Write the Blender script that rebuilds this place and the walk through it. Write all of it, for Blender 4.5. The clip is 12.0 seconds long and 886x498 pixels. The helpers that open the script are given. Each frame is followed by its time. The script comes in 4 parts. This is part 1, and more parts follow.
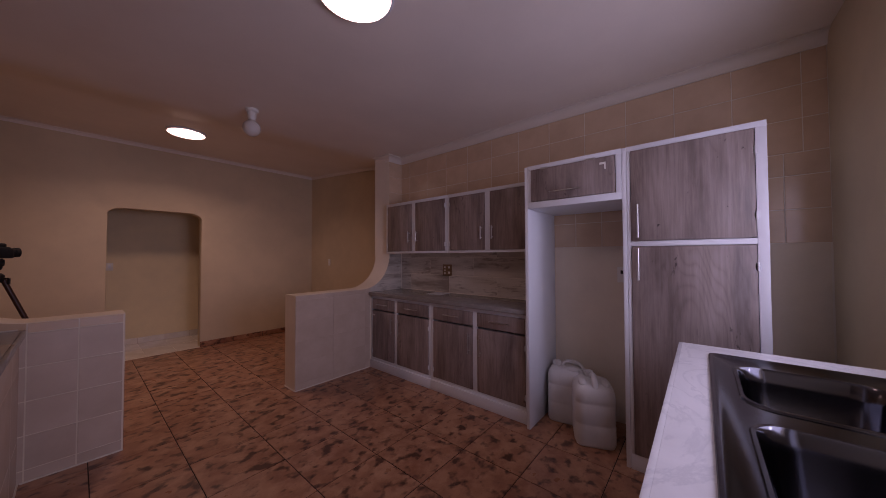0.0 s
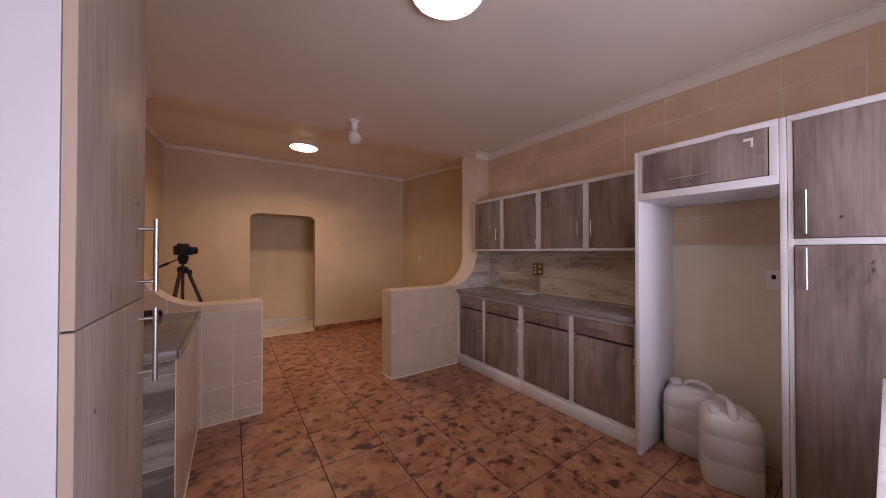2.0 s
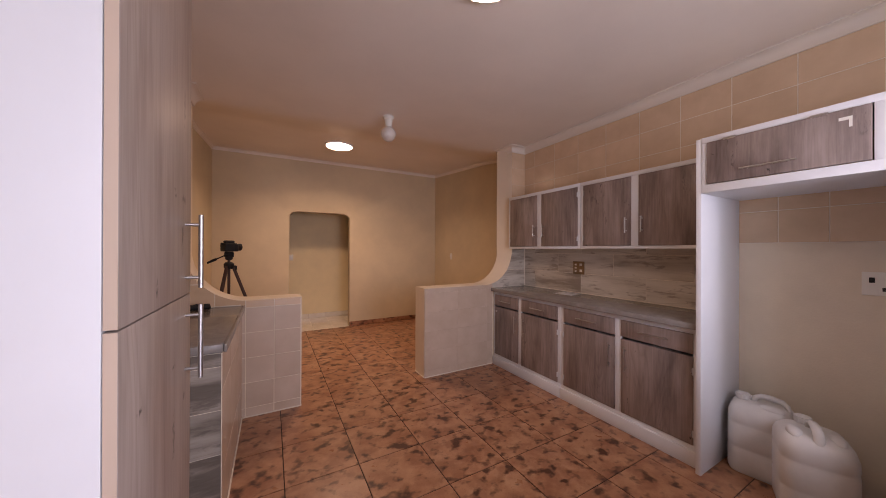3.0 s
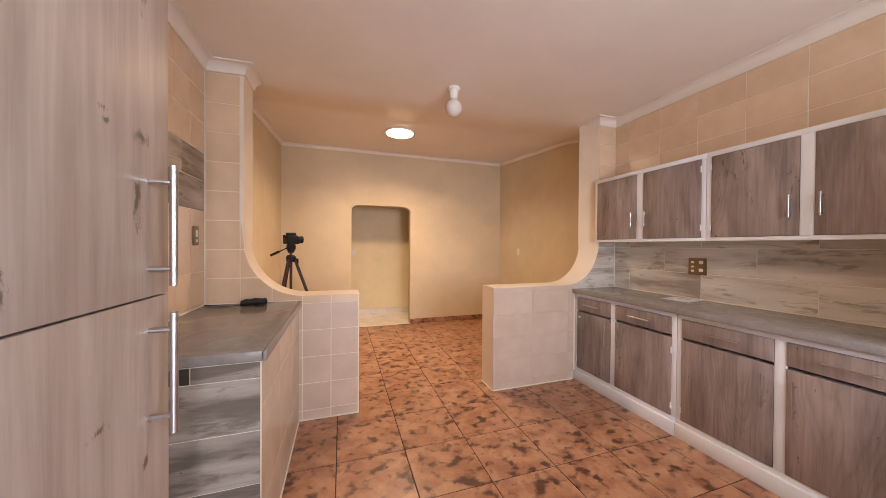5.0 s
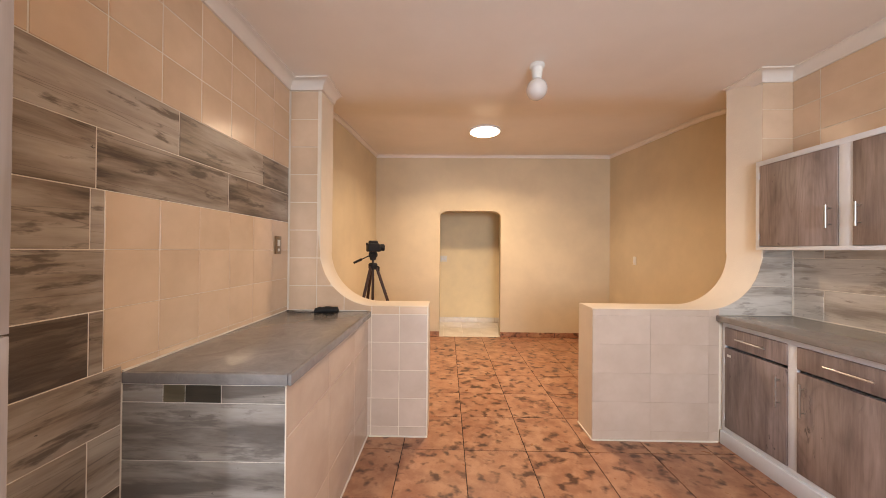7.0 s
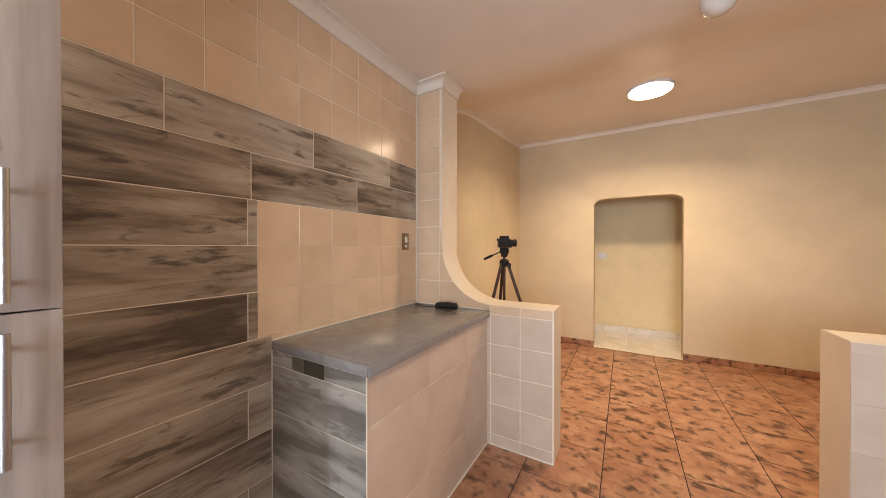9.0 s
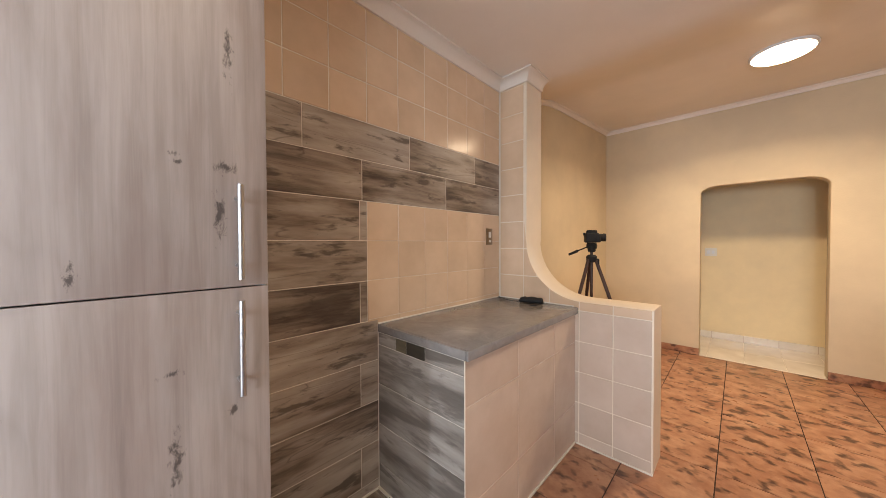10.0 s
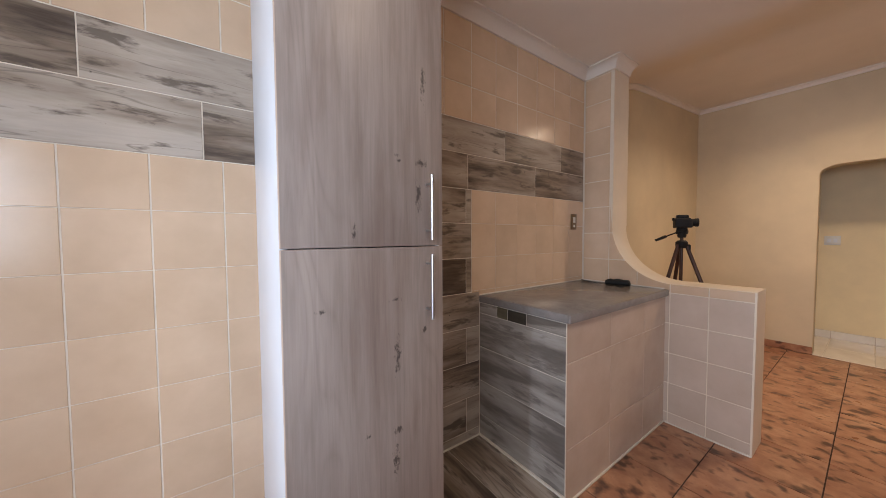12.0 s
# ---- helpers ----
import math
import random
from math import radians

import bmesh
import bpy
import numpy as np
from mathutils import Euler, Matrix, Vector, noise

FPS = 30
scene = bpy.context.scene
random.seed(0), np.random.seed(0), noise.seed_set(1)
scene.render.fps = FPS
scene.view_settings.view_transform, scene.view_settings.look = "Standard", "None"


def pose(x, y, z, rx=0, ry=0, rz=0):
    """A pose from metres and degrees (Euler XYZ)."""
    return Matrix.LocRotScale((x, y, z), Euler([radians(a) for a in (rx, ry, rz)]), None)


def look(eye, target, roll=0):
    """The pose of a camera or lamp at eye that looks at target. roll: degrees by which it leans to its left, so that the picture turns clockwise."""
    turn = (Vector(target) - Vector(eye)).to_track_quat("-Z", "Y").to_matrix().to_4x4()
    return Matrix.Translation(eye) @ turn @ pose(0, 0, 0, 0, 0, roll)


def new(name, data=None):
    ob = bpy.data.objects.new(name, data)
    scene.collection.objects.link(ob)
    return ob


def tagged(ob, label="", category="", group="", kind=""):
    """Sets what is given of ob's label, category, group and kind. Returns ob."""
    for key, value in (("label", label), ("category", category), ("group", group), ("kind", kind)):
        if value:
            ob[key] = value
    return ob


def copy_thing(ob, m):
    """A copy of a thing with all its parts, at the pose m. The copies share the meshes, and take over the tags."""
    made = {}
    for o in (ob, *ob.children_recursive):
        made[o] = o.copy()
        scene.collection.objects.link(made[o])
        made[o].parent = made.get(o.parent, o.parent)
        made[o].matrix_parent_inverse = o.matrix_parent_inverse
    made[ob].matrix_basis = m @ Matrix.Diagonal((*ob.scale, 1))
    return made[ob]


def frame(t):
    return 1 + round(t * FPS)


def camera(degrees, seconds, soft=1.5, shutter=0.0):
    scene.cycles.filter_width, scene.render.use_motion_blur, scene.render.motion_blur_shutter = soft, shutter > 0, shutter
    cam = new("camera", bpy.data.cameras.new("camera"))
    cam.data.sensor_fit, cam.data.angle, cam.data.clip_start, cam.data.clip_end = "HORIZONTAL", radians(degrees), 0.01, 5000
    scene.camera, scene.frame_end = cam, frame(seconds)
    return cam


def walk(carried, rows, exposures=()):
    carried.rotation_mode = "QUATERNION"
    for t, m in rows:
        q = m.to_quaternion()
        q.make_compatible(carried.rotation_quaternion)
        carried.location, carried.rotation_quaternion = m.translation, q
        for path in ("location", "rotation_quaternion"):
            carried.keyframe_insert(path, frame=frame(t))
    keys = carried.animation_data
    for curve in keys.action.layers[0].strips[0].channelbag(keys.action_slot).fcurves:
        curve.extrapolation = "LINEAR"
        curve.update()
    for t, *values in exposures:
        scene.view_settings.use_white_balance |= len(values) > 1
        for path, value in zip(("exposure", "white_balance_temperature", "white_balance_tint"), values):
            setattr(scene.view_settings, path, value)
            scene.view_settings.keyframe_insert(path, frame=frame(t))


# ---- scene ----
cam = camera(110.4, 12.0, 0.9)
PATH = [
    (0, (0.132, 0.194, 1.395), (1.664, 1.479, 1.441), -0.2),
    (0.5, (0.129, 0.208, 1.411), (1.569, 1.595, 1.451), -0.2),
    (1, (0.133, 0.221, 1.421), (1.468, 1.71, 1.455), -0.1),
    (1.5, (0.136, 0.228, 1.425), (1.373, 1.799, 1.448), -0.1),
    (2, (0.135, 0.271, 1.42), (1.269, 1.918, 1.439), 0.0),
    (2.5, (0.13, 0.313, 1.419), (1.182, 2.013, 1.433), 0.1),
    (3, (0.134, 0.365, 1.418), (1.105, 2.113, 1.421), 0.2),
    (5, (0.231, 0.805, 1.38), (0.857, 2.704, 1.36), 0.4),
    (5.5, (0.26, 0.948, 1.386), (0.762, 2.884, 1.367), 0.5),
    (6, (0.352, 1.038, 1.387), (0.701, 3.007, 1.374), 0.5),
    (6.5, (0.446, 1.067, 1.405), (0.63, 3.058, 1.405), 0.5),
    (7, (0.511, 1.101, 1.408), (0.483, 3.101, 1.418), 0.5),
    (9, (0.757, 1.381, 1.394), (-0.258, 3.104, 1.382), 0.0),
    (9.5, (0.76, 1.346, 1.395), (-0.454, 2.935, 1.37), -0.1),
    (10, (0.724, 1.268, 1.385), (-0.66, 2.712, 1.349), -0.2),
    (10.5, (0.693, 1.18, 1.375), (-0.802, 2.508, 1.335), -0.4),
    (11, (0.674, 1.065, 1.361), (-0.903, 2.294, 1.311), -0.5),
    (11.5, (0.686, 0.98, 1.338), (-0.932, 2.155, 1.275), -0.4),
    (12, (0.762, 0.914, 1.319), (-0.868, 2.072, 1.24), -0.3),
]

EXPOSURES = [(0.0, -2.5, 6900, 58), (1.5, -1.75, 7500, 46), (3.0, -1.17, 7900, 37), (5.0, -0.18, 7800, 25), (6.5, 0.02, 7600, 20), (9.5, -0.07, 7200, 14), (11.0, -0.4, 7100, 16), (12.0, -0.78, 6900, 18)]
walk(cam, [(t, look(eye, target, roll)) for t, eye, target, roll in PATH], EXPOSURES)

# ---- plan (metres) ----
XL, XR, XR2, XN = -0.70, 3.08, 3.16, 3.26          # kitchen side walls, right wall of the room behind
YB, YP, YQ, YF, YH = -0.42, 3.43, 3.67, 6.16, 7.18   # back wall, partition front and rear, far wall, passage wall
ZH = 0.985                               # half walls
AX0, AX1, AZ = 0.39, 1.385, 2.058         # rounded opening in the far wall
DOOR = (-0.09, 0.62, 2.05)               # outside door opening in the back wall
WIN = (0.85, 2.25, 1.12, 2.10)           # window over the sink


def zc(x):
    """Kitchen ceiling, a little higher towards the cabinets."""
    return 2.69 + 0.075 * (x - XL) / (XR - XL)


def ceiling_z(x, y):
    """Flat over the kitchen, then easing into a gentle rise over the room behind."""
    t = min(max((y - 3.55) / 0.95, 0.0), 1.0)
    t = t * t * (3 - 2 * t)
    return (1 - t) * zc(x) + t * (2.815 + 0.064 * (y - YQ))


# ---- world and lights ----
world = bpy.data.worlds.new("world")
scene.world = world
world.use_nodes = True
wn = world.node_tree
sky = wn.nodes.new("ShaderNodeTexSky")
sky.sky_type, sky.sun_disc, sky.sun_elevation, sky.sun_rotation = "NISHITA", False, radians(50), radians(20)
wn.nodes["Background"].inputs["Strength"].default_value = 0.1
wn.links.new(sky.outputs[0], wn.nodes["Background"].inputs["Color"])


def area(name, m, w, h, watts, colour, shape="RECTANGLE"):
    d = bpy.data.lights.new(name, "AREA")
    d.shape, d.size, d.energy, d.color = shape, w, watts, colour
    if shape == "RECTANGLE":
        d.size_y = h
    ob = new(name, d)
    ob.matrix_world = m
    return ob


COOL = (0.64, 0.80, 1.0)
area("daylight_window", look((1.55, YB - 0.16, 1.61), (1.55, 1, 1.5)), 1.38, 0.96, 88, COOL)
area("daylight_door", look((0.265, YB - 0.15, 1.03), (0.265, 1, 1.03)), 0.69, 2.0, 24, COOL)
area("daylight_yard", look((1.17, -2.6, 1.75), (-0.3, 0.5, 1.4)), 0.2, 2.0, 112, COOL)
LAMP = (1.0, 0.82, 0.60)
rear_lamp = area("rear_lamp_light", look((0.96, 4.88, 2.849), (0.96, 4.88, 0)), 0.30, 0.30, 43, LAMP, "DISK")
rear_lamp.data.spread = radians(148)


# ---- materials ----
def material(name, rough=0.5, metal=0.0, coat=0.0):
    m = bpy.data.materials.new(name)
    m.use_nodes = True
    b = m.node_tree.nodes["Principled BSDF"]
    b.inputs["Roughness"].default_value = rough
    b.inputs["Metallic"].default_value = metal
    b.inputs["Coat Weight"].default_value = coat
    return m, m.node_tree, b


def node(nt, kind, **vals):
    n = nt.nodes.new(kind)
    for k, v in vals.items():
        n.inputs[k].default_value = v
    return n


def coords(nt, scale=(1, 1, 1), spread=0.0):
    tc = nt.nodes.new("ShaderNodeTexCoord")
    mp = node(nt, "ShaderNodeMapping", Scale=scale)
    if spread:
        oi = nt.nodes.new("ShaderNodeObjectInfo")
        mul = nt.nodes.new("ShaderNodeVectorMath")
        mul.operation = "SCALE"
        mul.inputs[0].default_value = (spread, spread * 0.7, spread * 1.3)
        nt.links.new(oi.outputs["Random"], mul.inputs["Scale"])
        nt.links.new(mul.outputs[0], mp.inputs["Location"])
    nt.links.new(tc.outputs["Object"], mp.inputs["Vector"])
    return mp


def ramp(nt, src, stops):
    r = nt.nodes.new("ShaderNodeValToRGB")
    el = r.color_ramp.elements
    while len(el) < len(stops):
        el.new(0.5)
    for e, (p, c) in zip(el, stops):
        e.position, e.color = p, (*c, 1)
    nt.links.new(src, r.inputs[0])
    return r


def mix(nt, fac, a, b, mode="MIX"):
    n = nt.nodes.new("ShaderNodeMix")
    n.data_type, n.blend_type = "RGBA", mode
    for sock, v in ((n.inputs[0], fac), (n.inputs[6], a), (n.inputs[7], b)):
        if isinstance(v, (int, float)):
            sock.default_value = v
        elif isinstance(v, tuple):
            sock.default_value = (*v, 1)
        else:
            nt.links.new(v, sock)
    return n.outputs[2]


def noise_tex(nt, mp, scale, detail=4.0, rough=0.55, dist=0.0):
    n = node(nt, "ShaderNodeTexNoise", Scale=scale, Detail=detail, Roughness=rough, Distortion=dist)
    nt.links.new(mp.outputs[0], n.inputs["Vector"])
    return n.outputs["Fac"]


def bump(nt, b, src, strength, dist):
    bp = node(nt, "ShaderNodeBump", Strength=strength, Distance=dist)
    nt.links.new(src, bp.inputs["Height"])
    nt.links.new(bp.outputs[0], b.inputs["Normal"])


def gloss(nt, b, src, lo, hi):
    mr = node(nt, "ShaderNodeMapRange")
    mr.inputs["To Min"].default_value, mr.inputs["To Max"].default_value = lo, hi
    nt.links.new(src, mr.inputs["Value"])
    nt.links.new(mr.outputs[0], b.inputs["Roughness"])


def fade(nt, src, far, near, most):
    """0 where src is far or more, rising to most where it is near or less."""
    mr = node(nt, "ShaderNodeMapRange")
    mr.inputs["From Min"].default_value, mr.inputs["From Max"].default_value = near, far
    mr.inputs["To Min"].default_value, mr.inputs["To Max"].default_value = most, 0.0
    nt.links.new(src, mr.inputs["Value"])
    return mr.outputs[0]


def paint(name, colour, rough=0.6, grain=90.0, relief=0.25, stain=0.12):
    m, nt, b = material(name, rough)
    mp = coords(nt)
    big = noise_tex(nt, mp, 1.7, 5, 0.6)
    dark = tuple(c * (1 - stain) for c in colour)
    col = ramp(nt, big, [(0.35, dark), (0.65, colour)])
    nt.links.new(col.outputs[0], b.inputs["Base Color"])
    fine = noise_tex(nt, mp, grain, 3)
    bump(nt, b, fine, relief, 0.004)
    gloss(nt, b, big, rough - 0.08, rough + 0.08)
    return m


def wood_laminate(name, light, dark, knot, low=0.52, spots=()):
    """Printed oak board, grain upright, with soft patches, ring figure and dark knots."""
    m, nt, b = material(name, 0.42)
    streak = noise_tex(nt, coords(nt, (9, 9, 0.8), 5.0), 1.0, 5, 0.6, 0.12)
    fine = noise_tex(nt, coords(nt, (60, 60, 2.4), 5.0), 1.0, 5, 0.65, 0.5)
    patch = noise_tex(nt, coords(nt, (6.5, 6.5, 1.3), 9.0), 1.0, 5, 0.6, 0.08)
    field = noise_tex(nt, coords(nt, (3.4, 3.4, 0.55), 6.0), 1.0, 2, 0.4, 0.15)
    rings = nt.nodes.new("ShaderNodeMath")
    rings.operation = "MULTIPLY"
    rings.inputs[1].default_value = 32.0
    nt.links.new(field, rings.inputs[0])
    fold = nt.nodes.new("ShaderNodeMath")
    fold.operation = "PINGPONG"
    fold.inputs[1].default_value = 0.5
    nt.links.new(rings.outputs[0], fold.inputs[0])
    mid = tuple(a * 0.6 + c * 0.4 for a, c in zip(light, dark))
    col = ramp(nt, streak, [(0.30, mid), (0.60, light)]).outputs[0]
    col = mix(nt, 0.34, col, ramp(nt, fine, [(0.36, dark), (0.60, light)]).outputs[0])
    figure = ramp(nt, noise_tex(nt, coords(nt, (4, 4, 0.9), 21.0), 1.0, 2, 0.5), [(0.44, (0, 0, 0)), (0.58, (0.22, 0.22, 0.22))]).outputs[0]
    col = mix(nt, figure, col, ramp(nt, fold.outputs[0], [(0.0, dark), (0.14, mid), (0.32, light)]).outputs[0])
    shade = ramp(nt, patch, [(0.32, (low, low * 0.93, low * 0.9)), (0.48, (0.90, 0.89, 0.88)), (0.66, (1.74 - low, 1.74 - low, 1.74 - low))]).outputs[0]
    col = mix(nt, 1.0, col, shade, "MULTIPLY")
    ragged = noise_tex(nt, coords(nt, (95, 95, 45), 0.0), 1.0, 5, 0.72, 0.4)
    if spots:
        near = None
        for y, z, ry, rz in spots:
            mp = coords(nt, (0, 1 / ry, 1 / rz))
            mp.inputs["Location"].default_value = (0, -y / ry, -z / rz)
            far = nt.nodes.new("ShaderNodeVectorMath")
            far.operation = "LENGTH"
            nt.links.new(mp.outputs[0], far.inputs[0])
            if near is None:
                near = far.outputs["Value"]
            else:
                least = nt.nodes.new("ShaderNodeMath")
                least.operation = "MINIMUM"
                nt.links.new(near, least.inputs[0])
                nt.links.new(far.outputs["Value"], least.inputs[1])
                near = least.outputs[0]
        edge = nt.nodes.new("ShaderNodeMath")
        edge.operation = "MULTIPLY_ADD"
        nt.links.new(ragged, edge.inputs[0])
        edge.inputs[1].default_value = 5.0
        nt.links.new(near, edge.inputs[2])
        col = mix(nt, fade(nt, edge.outputs[0], 3.3, 2.6, 0.85), col, knot)
    else:
        kn = noise_tex(nt, coords(nt, (17, 17, 8.0), 11.0), 1.0, 4, 0.62, 0.4)
        col = mix(nt, ramp(nt, kn, [(0.685, (0, 0, 0)), (0.725, (0.92, 0.92, 0.92))]).outputs[0], col, knot)
        zone = ramp(nt, noise_tex(nt, coords(nt, (6, 6, 1.3), 15.0), 1.0, 2, 0.5), [(0.59, (0, 0, 0)), (0.67, (0.75, 0.75, 0.75))]).outputs[0]
        crack = ramp(nt, noise_tex(nt, coords(nt, (48, 48, 12), 15.0), 1.0, 5, 0.7, 0.8), [(0.57, (0, 0, 0)), (0.63, (0.95, 0.95, 0.95))]).outputs[0]
        col = mix(nt, mix(nt, 1.0, zone, crack, "MULTIPLY"), col, knot)
    nt.links.new(col, b.inputs["Base Color"])
    bump(nt, b, fine, 0.15, 0.0015)
    gloss(nt, b, streak, 0.34, 0.48)
    return m


def wood_tile(name, tones):
    """Glazed plank tile printed as grey weathered wood; grain along the plank."""
    m, nt, b = material(name, 0.3)
    st = noise_tex(nt, coords(nt, (1.5, 9.5, 9.5), 13.0), 1.0, 5, 0.58, 0.22)
    fine = noise_tex(nt, coords(nt, (9, 75, 75), 13.0), 1.0, 5, 0.65, 0.6)
    oi = nt.nodes.new("ShaderNodeObjectInfo")
    add = nt.nodes.new("ShaderNodeMath")
    add.operation = "MULTIPLY_ADD"
    nt.links.new(oi.outputs["Random"], add.inputs[0])
    add.inputs[1].default_value = 0.22
    nt.links.new(st, add.inputs[2])
    col = ramp(nt, add.outputs[0], [(0.42, tones[0]), (0.52, tones[1]), (0.63, tones[2]), (0.80, tones[3])]).outputs[0]
    col = mix(nt, 0.15, col, ramp(nt, fine, [(0.3, tones[0]), (0.66, tones[2])]).outputs[0])
    stain = noise_tex(nt, coords(nt, (4.0, 17, 17), 23.0), 1.0, 5, 0.62, 0.2)
    col = mix(nt, ramp(nt, stain, [(0.56, (0, 0, 0)), (0.64, (0.75, 0.75, 0.75))]).outputs[0], col, tones[0])
    split = noise_tex(nt, coords(nt, (1.0, 11, 11), 29.0), 1.0, 2, 0.5, 0.5)
    col = mix(nt, ramp(nt, split, [(0.492, (0, 0, 0)), (0.50, (0.5, 0.5, 0.5)), (0.508, (0, 0, 0))]).outputs[0], col, tones[0])
    pits = ramp(nt, noise_tex(nt, coords(nt, (24, 42, 42), 19.0), 1.0, 4, 0.7), [(0.69, (0, 0, 0)), (0.75, (1, 1, 1))]).outputs[0]
    col = mix(nt, pits, col, tuple(c * 0.6 for c in tones[0]))
    nt.links.new(col, b.inputs["Base Color"])
    bump(nt, b, fine, 0.1, 0.002)
    gloss(nt, b, st, 0.25, 0.40)
    return m


def plain_tile(name, colour, rough=0.16, vary=0.18):
    m, nt, b = material(name, rough)
    mp = coords(nt, (1, 1, 1), 9.0)
    cloud = noise_tex(nt, mp, 5.0, 5, 0.55)
    oi = nt.nodes.new("ShaderNodeObjectInfo")
    tone = ramp(nt, oi.outputs["Random"], [(0.0, tuple(c * (1 - vary) for c in colour)), (1.0, colour)]).outputs[0]
    c2 = ramp(nt, cloud, [(0.3, (0.90, 0.88, 0.86)), (0.7, (1.04, 1.05, 1.06))]).outputs[0]
    nt.links.new(mix(nt, 1.0, tone, c2, "MULTIPLY"), b.inputs["Base Color"])
    bump(nt, b, noise_tex(nt, mp, 9, 2), 0.02, 0.003)
    return m


def floor_tile(name):
    """Glazed terracotta tile with soft brown clouds and rounded dark smudges."""
    m, nt, b = material(name, 0.3)
    mp = coords(nt, (1, 1, 1), 17.0)
    rot = coords(nt, (1, 1, 1), 17.0)
    rot.inputs["Rotation"].default_value = (0, 0, radians(28))
    rot.inputs["Scale"].default_value = (1.0, 1.2, 1.0)
    base = ramp(nt, noise_tex(nt, mp, 6, 5, 0.62), [(0.3, (0.33, 0.140, 0.075)), (0.52, (0.445, 0.225, 0.128)), (0.72, (0.53, 0.30, 0.18))]).outputs[0]
    cloud = noise_tex(nt, rot, 8.0, 4, 0.55, 0.25)
    col = mix(nt, ramp(nt, cloud, [(0.44, (0, 0, 0)), (0.60, (0.55, 0.55, 0.55))]).outputs[0], base, (0.27, 0.11, 0.06))
    smudge = noise_tex(nt, rot, 13.0, 2.0, 0.45, 0.15)
    both = nt.nodes.new("ShaderNodeMath")
    both.operation = "MULTIPLY_ADD"
    nt.links.new(cloud, both.inputs[0])
    both.inputs[1].default_value = 0.5
    nt.links.new(smudge, both.inputs[2])
    col = mix(nt, ramp(nt, both.outputs[0], [(0.785, (0, 0, 0)), (0.95, (0.92, 0.92, 0.92))]).outputs[0], col, (0.075, 0.030, 0.018))
    speck = noise_tex(nt, mp, 75, 3, 0.6)
    col = mix(nt, ramp(nt, speck, [(0.60, (0, 0, 0)), (0.72, (0.35, 0.35, 0.35))]).outputs[0], col, (0.22, 0.085, 0.045))
    nt.links.new(col, b.inputs["Base Color"])
    bump(nt, b, noise_tex(nt, mp, 30, 3), 0.1, 0.004)
    gloss(nt, b, cloud, 0.22, 0.40)
    return m


def stone(name, a, c, vein, scale, rough, coat=0.3):
    m, nt, b = material(name, rough, 0, coat)
    mp = coords(nt)
    n1 = noise_tex(nt, mp, scale, 7, 0.65, 1.5)
    col = ramp(nt, n1, [(0.3, a), (0.7, c)]).outputs[0]
    n2 = noise_tex(nt, mp, scale * 0.6, 6, 0.6, 2.5)
    v = ramp(nt, n2, [(0.47, (0, 0, 0)), (0.5, (1, 1, 1)), (0.53, (0, 0, 0))]).outputs[0]
    nt.links.new(mix(nt, v, col, vein), b.inputs["Base Color"])
    return m


def metal(name, colour, rough, grain=40):
    m, nt, b = material(name, rough, 1.0)
    n = noise_tex(nt, coords(nt, (grain, grain, grain)), 1.0, 3)
    nt.links.new(ramp(nt, n, [(0.3, tuple(c * 0.92 for c in colour)), (0.7, colour)]).outputs[0], b.inputs["Base Color"])
    gloss(nt, b, n, rough * 0.7, rough * 1.3)
    return m


def glow(name, colour, strength):
    m, nt, b = material(name, 0.4)
    b.inputs["Base Color"].default_value = (0.9, 0.9, 0.9, 1)
    b.inputs["Emission Color"].default_value = (*colour, 1)
    b.inputs["Emission Strength"].default_value = strength
    return m


CREAM = paint("cream_wall_paint", (0.68, 0.56, 0.38), 0.62)
# Pale cream, its colour brightened in place of light missing in the passage.
PALE_LIT = paint("lit_pale_cream_paint", (0.93, 0.76, 0.47), 0.6)
PLASTER = paint("half_wall_plaster", (0.80, 0.69, 0.55), 0.6)
CEIL = paint("ceiling_paint", (0.86, 0.785, 0.705), 0.55, 60, 0.15, 0.06)
COVE = paint("cornice_paint", (0.80, 0.73, 0.65), 0.5, 60, 0.1, 0.05)
WHITE = paint("white_enamel", (0.765, 0.785, 0.815), 0.4, 40, 0.08, 0.06)
PLASTIC = paint("white_plastic", (0.78, 0.76, 0.70), 0.35, 60, 0.03, 0.04)
GROUT = paint("pale_grout", (0.83, 0.75, 0.64), 0.8, 120, 0.3, 0.15)
DARKGROUT = paint("dark_floor_grout", (0.075, 0.04, 0.03), 0.85, 120, 0.3, 0.25)
BAND = paint("pale_board_edge", (0.62, 0.48, 0.38), 0.5, 40, 0.05, 0.08)
DARKOAK = wood_laminate("brown_grey_oak_laminate", (0.33, 0.262, 0.24), (0.112, 0.082, 0.073), (0.03, 0.022, 0.02))
YARD = paint("grey_yard_paving", (0.14, 0.13, 0.12), 0.85, 60, 0.4, 0.25)
KNOTS = [(0.071, 1.563, 0.010, 0.006), (0.077, 1.548, 0.009, 0.006), (0.155, 1.55, 0.024, 0.015), (0.143, 1.445, 0.012, 0.05), (-0.062, 1.333, 0.008, 0.022), (-0.026, 0.741, 0.014, 0.009),
         (0.067, 0.727, 0.020, 0.015), (0.058, 0.63, 0.013, 0.055), (0.065, 0.96, 0.012, 0.06), (0.163, 1.021, 0.013, 0.011), (-0.148, 1.122, 0.018, 0.007), (0.06, 1.13, 0.02, 0.008), (0.163, 1.79, 0.008, 0.07)]
